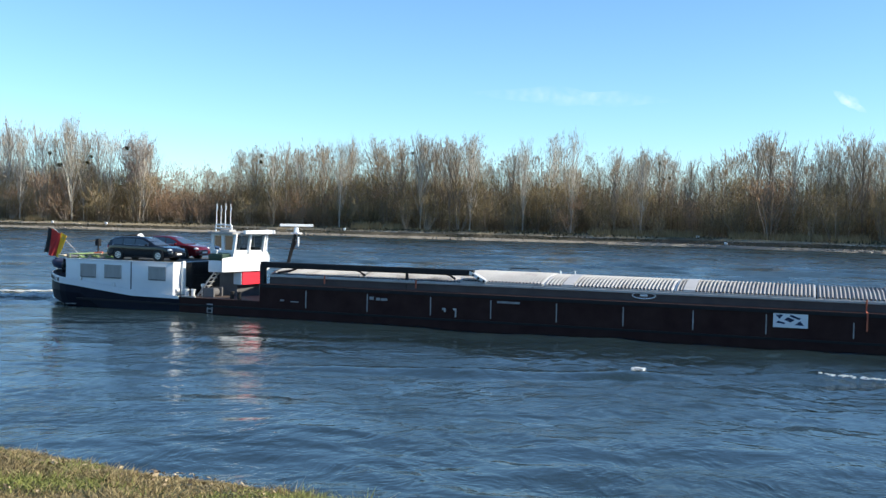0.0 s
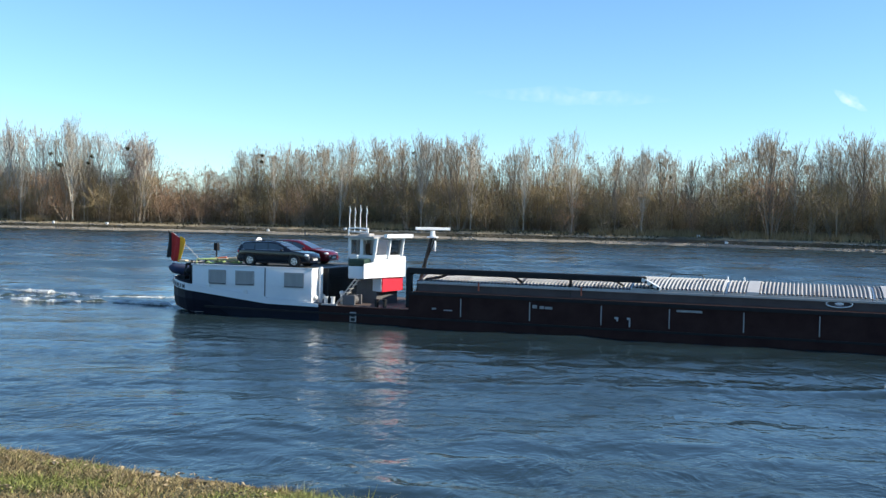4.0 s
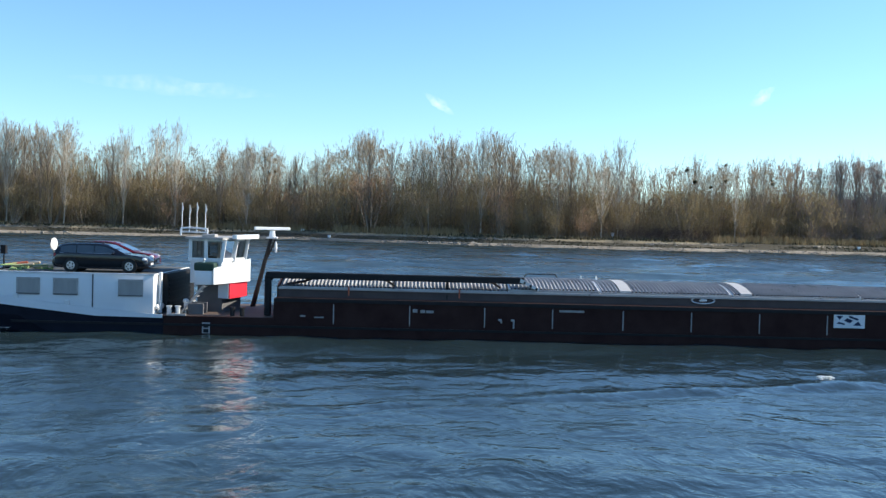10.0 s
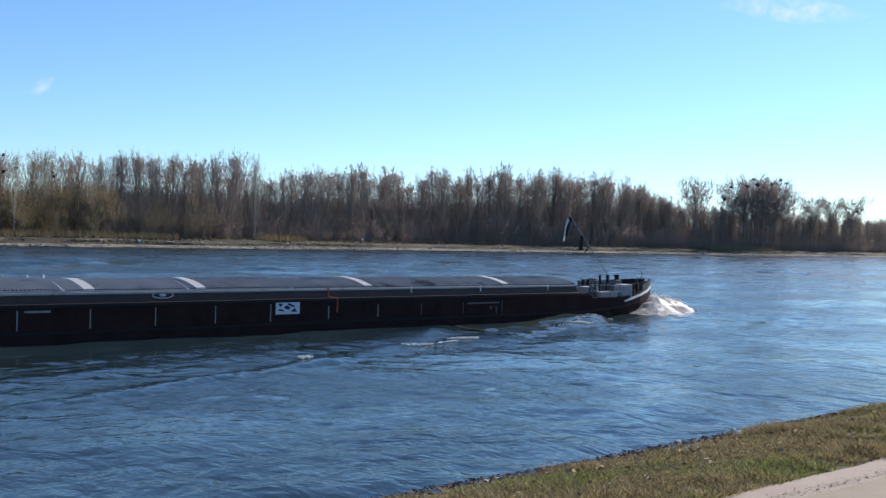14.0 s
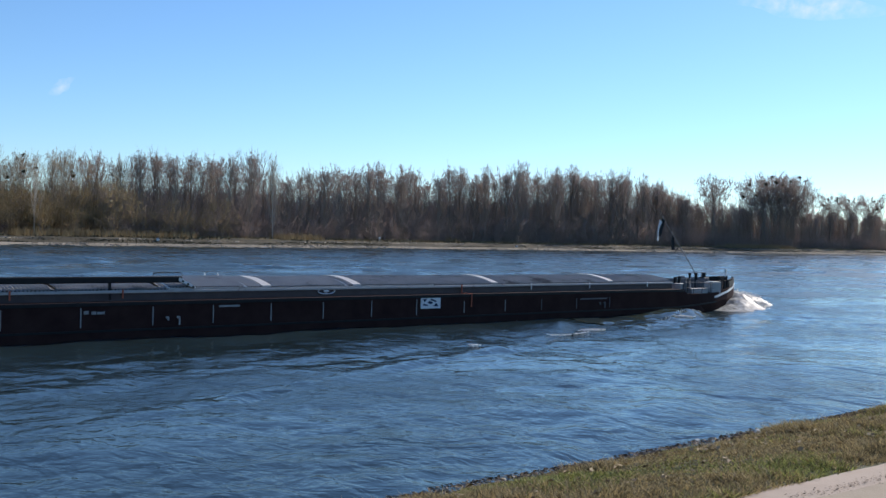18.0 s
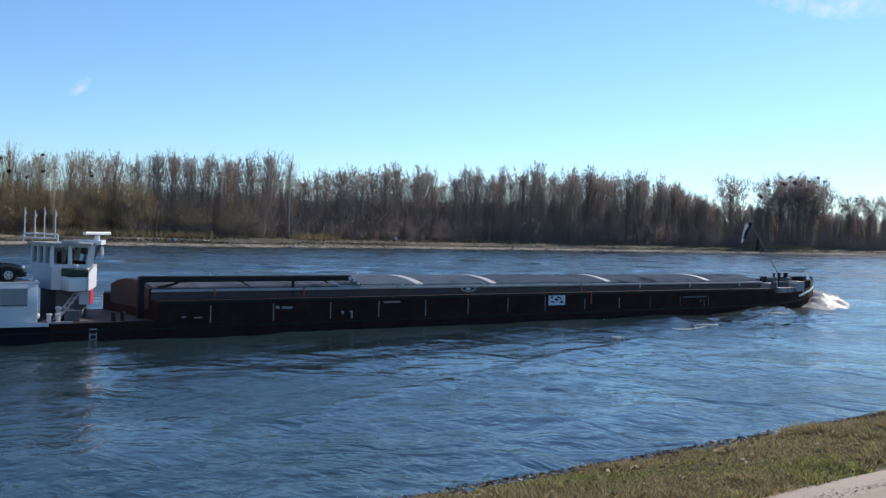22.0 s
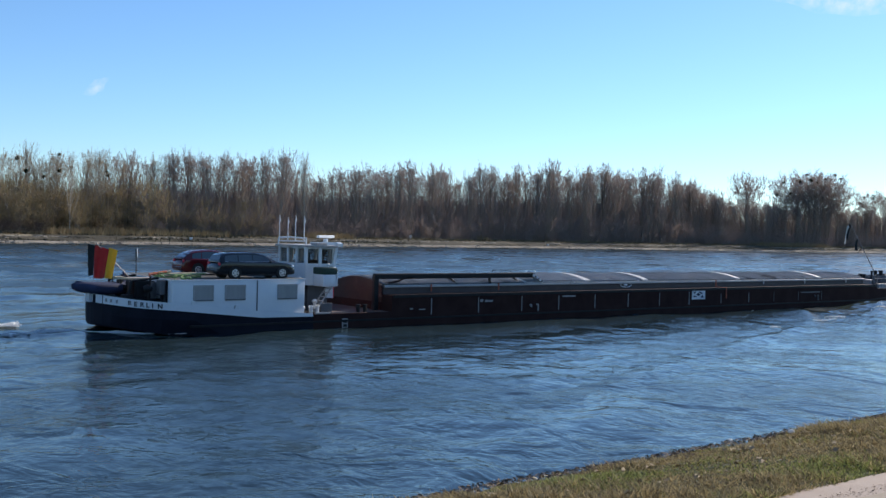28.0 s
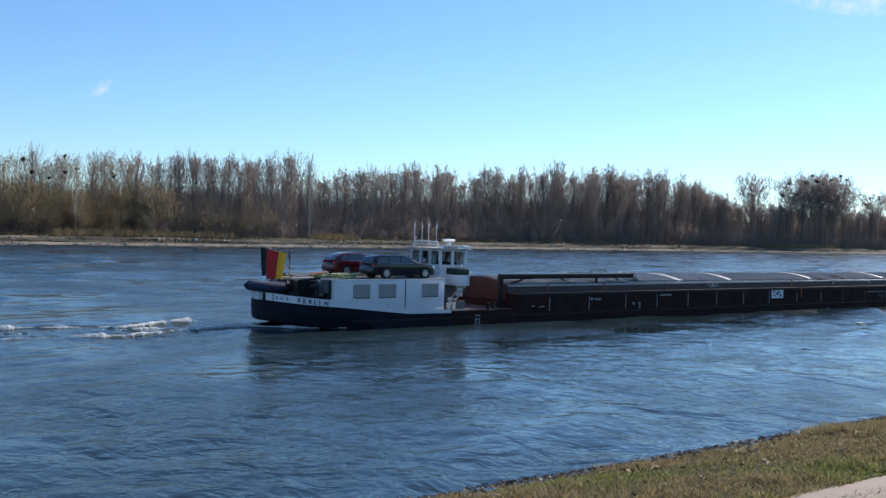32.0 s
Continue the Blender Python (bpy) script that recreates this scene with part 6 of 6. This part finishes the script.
def build_dinghy():
    root = new("dinghy")
    tagged(root, "blue-grey inflatable dinghy lying across the stern", "boat")
    rings = []
    for k in range(17):
        u = -1 + 2 * k / 16
        rings.append((u * 1.55, 0.66 * (1 - abs(u) ** 2.6) + 0.02, 0.12 * max(0.0, -u) ** 2, 0.30 * (1 - 0.5 * abs(u) ** 4)))
    for side in (-1, 1):
        part("side_tube", Shape().loft([[(x, side * w + rad * math.cos(a), 0.30 + lift + rad * math.sin(a)) for a in [2 * math.pi * i / 12 for i in range(12)]] for x, w, lift, rad in rings]), M_BLUEGREY, root, "", True)
    part("tarpaulin", Shape().loft([[(x, -w, 0.42 + lift), (x, -w * 0.4, 0.62 + lift), (x, w * 0.4, 0.62 + lift), (x, w, 0.42 + lift), (x, 0, 0.3 + lift)] for x, w, lift, rad in rings[1:-1]]), M_BLUEGREY, root, "blue cover laced over the boat", True)
    part("floor_board", Shape().box(-1.1, 1.1, -0.5, 0.5, 0.08, 0.16, 0.02), M_GREY, root)
    part("transom", Shape().box(1.15, 1.25, -0.45, 0.45, 0.08, 0.5, 0.03), M_PLATE, root)
    return root


dinghy = build_dinghy()


def build_dish():
    root = new("satellite_dish")
    tagged(root, "white satellite dish on a stalk on the deckhouse roof", "dish")
    part("bowl", Shape().ball((0.03, 0, 1.2), 0.035, 0.32, 0.36), M_WHITE, root, "white dish face", True)
    part("shell", Shape().ball((-0.03, 0, 1.2), 0.05, 0.31, 0.35), M_GREY, root, "grey back of the dish", True)
    part("stalk", Shape().tube((0, 0, 0), (0, 0, 1.0), 0.04), M_GREY, root)
    return root


dish = build_dish()
stern_flag = build_flag("stern_flag", (("black_band", M_BLACKCLOTH, -0.55, -0.20, -1.75, 0.0), ("red_band", M_REDCLOTH, -0.20, 0.52, -1.95, -0.10), ("gold_band", M_GOLD, 0.52, 0.98, -2.0, -0.30)), "black, red and gold flag hanging from the stern staff", -0.22)
bow_flag = build_flag("bow_flag", (("white_band", M_WHITECLOTH, -0.42, 0.06, -1.95, -0.1), ("dark_band", M_BLACKCLOTH, 0.06, 0.34, -1.55, 0.05)), "white and black flag hanging from the bow mast", -0.6)
mast_pennant = build_flag("mast_pennant", (("cloth", M_BLACKCLOTH, -0.20, 0.26, -1.35, 0.0),), "small dark pennant hanging from the bow mast", -0.15)


# ---- water thrown up by the ship ----
def sheet(xs, ys, height):
    """A height field as a strip of water."""
    rows = [[(x, y, height(x, y)) for y in ys] for x in xs]
    return Shape().loft(rows, closed=False)


def build_bow_wave():
    root = new("bow_wave")
    tagged(root, "foaming white bow wave", "wave", kind="structure")
    r = random.Random(8)

    def mound(x, y):
        d = abs(y - MID)
        w = half_beam(min(x, 36.9)) + 0.35 if x < 37 else max(0.0, 0.5 - (x - 37) * 0.5)
        top = 1.5 * max(0.0, 1 - ((x - 36) / 4.9) ** 2) ** 0.32 if x > 36 else 1.5 * math.exp(-((x - 36) / 4.0) ** 2)
        n = noise.noise((x * 1.1, y * 1.1, 3)) * 0.24 + noise.noise((x * 3.3, y * 3.3, 8)) * 0.16
        flank = math.exp(-((d - w) / 2.3) ** 2)
        dome = max(0.0, 1 - (d / 2.5) ** 2) ** 0.5
        k = min(1.0, max(0.0, (x - 36) / 1.6))
        return top * (flank * (1 - k) + dome * k) * (1 + 0.5 * n) - 0.16

    part("crest", sheet([30.0 + 0.13 * k for k in range(100)], [MID - 6.2 + 0.155 * k for k in range(81)], mound), M_BOWFOAM, root, "white foaming crest", True)

    def side(x, y):
        u = 34 - x
        d = -y
        hug = 0.75 * math.cos(2 * math.pi * (x - 35.3) / 15.0) * math.exp(-d / 3.4) * math.exp(-u / 26)
        fan = 0.0
        for k, slope, tall, fade in ((6, 0.40, 0.5, 24), (9, 0.25, 0.24, 90), (16, 0.21, 0.2, 90), (30, 0.25, 0.16, 90)):
            e = d - slope * max(0.0, u - k) - 0.3
            fan += tall * math.exp(-(e / (0.9 + 0.010 * u)) ** 2) * math.exp(-u / fade) * min(1.0, max(0.0, u - k) / 2) * (0.75 + 0.6 * noise.noise((x * 0.12, k, 0)))
        # the long diverging wave that leaves the ship's side amidships
        e = (y - lerp(x, [(-60, -32.0), (-40, -24.5), (-22, -17.5), (-16, -15.3), (-8, -12.9), (-4, -11.0), (1, -8.2), (8, -2.5), (13, 0.0)])) / 0.95
        fan += 0.27 * (math.exp(-e * e) - 0.45 * math.exp(-(e + 2.1) ** 2)) * min(1.0, max(0.0, (13 - x) / 6)) * math.exp(-max(0.0, -8 - x) / 30) * (0.8 + 0.5 * noise.noise((x * 0.3, 5, 2)))
        rim = min(1.0, (0.4 + min(d, 27 - d)) / 2.0, (u + 1) / 3.0, (112 - u) / 12.0)
        return (hug + fan + 0.05 * noise.noise((x * 0.9, y * 0.9, 4))) * max(rim, 0) - 0.05 - 0.25 * (1 - min(1.0, max(rim, 0) * 2))

    part("side_wave", sheet([-77 + 0.45 * k for k in range(247)], [0.35 - 0.42 * k for k in range(66)], side), M_WATER, root, "", True)
    sh = Shape()
    for _ in range(520):
        x = r.gauss(38.4, 2.0)
        y = (MID - half_beam(min(x, 36.9)) if x > 24 else 0) + r.gauss(-0.2, 1.4)
        if x < 37 and y > MID - half_beam(x):
            continue
        s = r.uniform(0.02, 0.07)
        z = (mound(x, y) if x > 30 else side(x, min(y, 0))) + s * 0.4 + abs(r.gauss(0, 0.12))
        sh.ball((x, y, max(0.02, z)), s * 1.2, s, s * 0.5, 6, 4)
    part("spray", sh, M_FOAM, root, "white broken foam")
    # the breaking shoulder wave and its foam
    def crest(x, y):
        return 1.25 * side(x, y) + 0.01 + 0.10 * noise.noise((x * 0.9, y * 1.3, 5)) + 0.06 * noise.noise((x * 2.6, y * 3.4, 7))

    sh = Shape()
    for _ in range(900):
        u = r.random() ** 1.6
        x = 28.0 - 12 * u
        if r.random() > 0.35 + 1.2 * noise.noise((x * 0.8, 3, 1)) + 0.3 * (abs(x - 25) < 1.5):
            continue
        y = -0.5 - 0.40 * max(0.0, 28 - x - 1.0) + r.gauss(0, 0.25)
        s = r.uniform(0.010, 0.042) * (1.1 - 0.5 * u)
        sh.ball((x, y, max(crest(x, y), side(x, y)) + s * 0.4), s * 2.4, s * 1.4, s * 0.8, 5, 3)
    for _ in range(700):
        x = r.uniform(1, 25)
        if noise.noise((x * 0.7, 8, 3)) + 0.4 * noise.noise((x * 2.5, 8, 1)) > 0.0:
            y, s = -0.22 + r.gauss(0, 0.07), r.uniform(0.010, 0.030)
            sh.ball((x, y, max(crest(x, y), side(x, y)) + 0.03), s * 3.5, s * 1.3, s * 0.8, 5, 3)
    for _ in range(110):
        x = r.uniform(-1.0, 4.0)
        y, s = lerp(x, [(-2.4, -9.85), (0, -9.45), (2, -9.1), (4, -8.5)]) + r.gauss(0, 0.05), r.uniform(0.014, 0.032)
        sh.ball((x, y, max(0.0, side(x, y)) + 0.05 + r.uniform(0, 0.06)), s * 3.5, s * 1.3, s * 0.8, 5, 3)
    for cx, cy, n in ((5.2, -7.7, 260), (-8.1, -11.1, 90), (18.7, -4.6, 260)):
        for _ in range(n):
            x = r.gauss(cx, 0.0014 * n)
            y, s = cy - 0.35 * (x - cx) + r.gauss(0, 0.07), r.uniform(0.02, 0.055)
            sh.ball((x, y, max(0.0, side(x, y)) + 0.02 + r.uniform(0, 0.10)), s * 2.2, s * 1.3, s * 0.8, 5, 3)
    part("shoulder_wave", sheet([9 + 0.3 * k for k in range(72)], [0.1 - 0.2 * k for k in range(46)], lambda x, y: crest(x, y)), M_SWELL, root, "olive-green breaking shoulder wave", True)
    part("shoulder_foam", sh, M_FOAM, root, "white broken foam")
    return root


def build_wake():
    root = new("wake")
    tagged(root, "white foam streaks of the propeller wake", "wave", kind="structure")
    r = random.Random(9)
    # broken crests of foam trailing from the stern: ragged ribbons with flecks about them
    lines = (([(-46.0, 0.45), (-48.0, 1.0), (-49.6, 2.4), (-51.0, 3.7), (-52.0, 3.9), (-53.4, 3.4), (-55.5, 2.8), (-57.5, 2.0), (-59.3, 1.2), (-61.5, 1.6), (-66.0, 2.0)], 2400, 0.62),
             ([(-52.6, 8.3), (-54.8, 7.7), (-56.5, 6.4), (-57.8, 5.7), (-60.2, 6.2), (-63.0, 7.3), (-65.3, 7.5), (-69.0, 7.8), (-72.0, 7.4), (-80.0, 8.6)], 3600, 0.48),
             ([(-56.0, 3.9), (-59.5, 4.4), (-63.0, 4.0), (-67.4, 3.2)], 900, 0.05))
    for line, n, full in lines:
        at = lambda x: lerp(-x, [(-p[0], p[1]) for p in line])
        x0, x1, seed = line[0][0], line[-1][0], line[0][1]

        def wide(x):
            u = (x0 - x) / (x0 - x1)
            return 0.50 * min(1.0, max(0.0, noise.noise((x * 0.55, seed, 2)) + 0.5 * noise.noise((x * 1.9, seed, 6)) + full - 0.55 * u)) * lerp(-x, [(46, 0.5), (49.5, 0.45), (53, 1.0)])

        # a low green ridge of churned water just behind the foam
        rows = []
        for k in range(121):
            u = k / 120
            x = x0 + (x1 - x0) * u
            h = 0.24 * (0.6 + 0.9 * noise.noise((u * 22, seed, 3))) * min(1.0, u * 12, (1 - u) * 5)
            rows.append([(x + 0.3 * o, at(x) + 0.35 + o, max(0.0, h) * math.exp(-(o / 0.45) ** 2) + 0.03 * noise.noise((x * 1.6, o * 2, 7)) - 0.12 * abs(o / 1.3) ** 3) for o in [-1.3 + 2.6 * q / 16 for q in range(17)]])
        part("wake_ridge", Shape().loft(rows, closed=False), M_SWELL, root, "olive-green churned ridge of water", True)
        sh, rows, x = Shape(), [], x0
        while x > x1:
            w = wide(x)
            if w > 0.02:
                j0, j1 = 1 + 0.9 * noise.noise((x * 6, seed, 1)), 1 + 0.9 * noise.noise((x * 6, seed, 9))
                top = 0.12 + 0.40 * w * (1 + 0.6 * noise.noise((x * 5, seed, 4)))
                y = at(x) + 0.10 * noise.noise((x * 1.3, seed, 5))
                rows.append([(x, y - w * j0, 0.0), (x + 0.03, y - 0.55 * w * j0, 0.7 * top), (x, y, top), (x - 0.03, y + 0.5 * w * j1, 0.75 * top), (x, y + w * j1, 0.04)])
            if (w <= 0.02 or x - 0.07 <= x1) and len(rows) > 1:
                sh.loft(rows, closed=False)
            if w <= 0.02:
                rows = []
            x -= 0.07
        for _ in range(n):
            u = r.random() ** 1.2
            x = x0 + (x1 - x0) * u
            w = wide(x)
            if r.random() > 0.12 + 3 * w:
                continue
            q = r.uniform(0.008, 0.026)
            sh.ball((x, at(x) + r.gauss(0, 0.14 + 0.9 * w), 0.10 + 0.1 * w), q * 5.5, q * 2.0, q * 0.5, 5, 3)
        part("foam_streak", sh, M_FOAM, root)
    return root


bow_wave = build_bow_wave()
wake = build_wake()


# ---- what moves ----
def motions():
    def afloat(t, s):
        """The ship's place on its line: at first a little farther out, her bow swung away."""
        k = lerp(t, [(0, 1), (7, 1), (12, 0), (32, 0)])
        return pose(s - 20 - 0.27 * k, SHIP_Y + 0.75 * k, 0, 0, 0, 1.5 * k)

    def sail(thing, x, y, z, rx=0, ry=0, rz=0):
        walk(thing, [(t, afloat(t, s) @ pose(x + 20, y, z, rx, ry, rz)) for t, _, _, _, s in PATH])

    sail(ship, 0, 0, 0)
    sail(bow_wave, 0, 0, 0)
    sail(wake, 0, 0, 0)
    sail(estate_car, -41.5, 1.35, 3.058)
    sail(hatchback, -42.05, 5.3, 3.058)
    sail(dinghy, -49.42, 3.9, 2.12, rz=2)
    sail(dish, -46.2, 7.1, 3.058, rz=-17)
    # the flags swing on their staffs
    for flag, x, y, z in ((stern_flag, -49.95, 2.75, 4.95), (bow_flag, 26.8, MID, 7.85), (mast_pennant, 28.35, MID, 6.5)):
        rows = []
        for t, _, _, _, s in PATH:
            rows.append((t, afloat(t, s) @ pose(x + 20, y, z, 6 * math.sin(2.3 * t), 5 * math.sin(1.7 * t + 1), 14 * math.sin(1.3 * t + x))))
        walk(flag, rows)
    # the ripples drift with the stream
    walk(river, [(0, pose(0, 0, 0)), (32, pose(-14, 0, 0))])


motions()
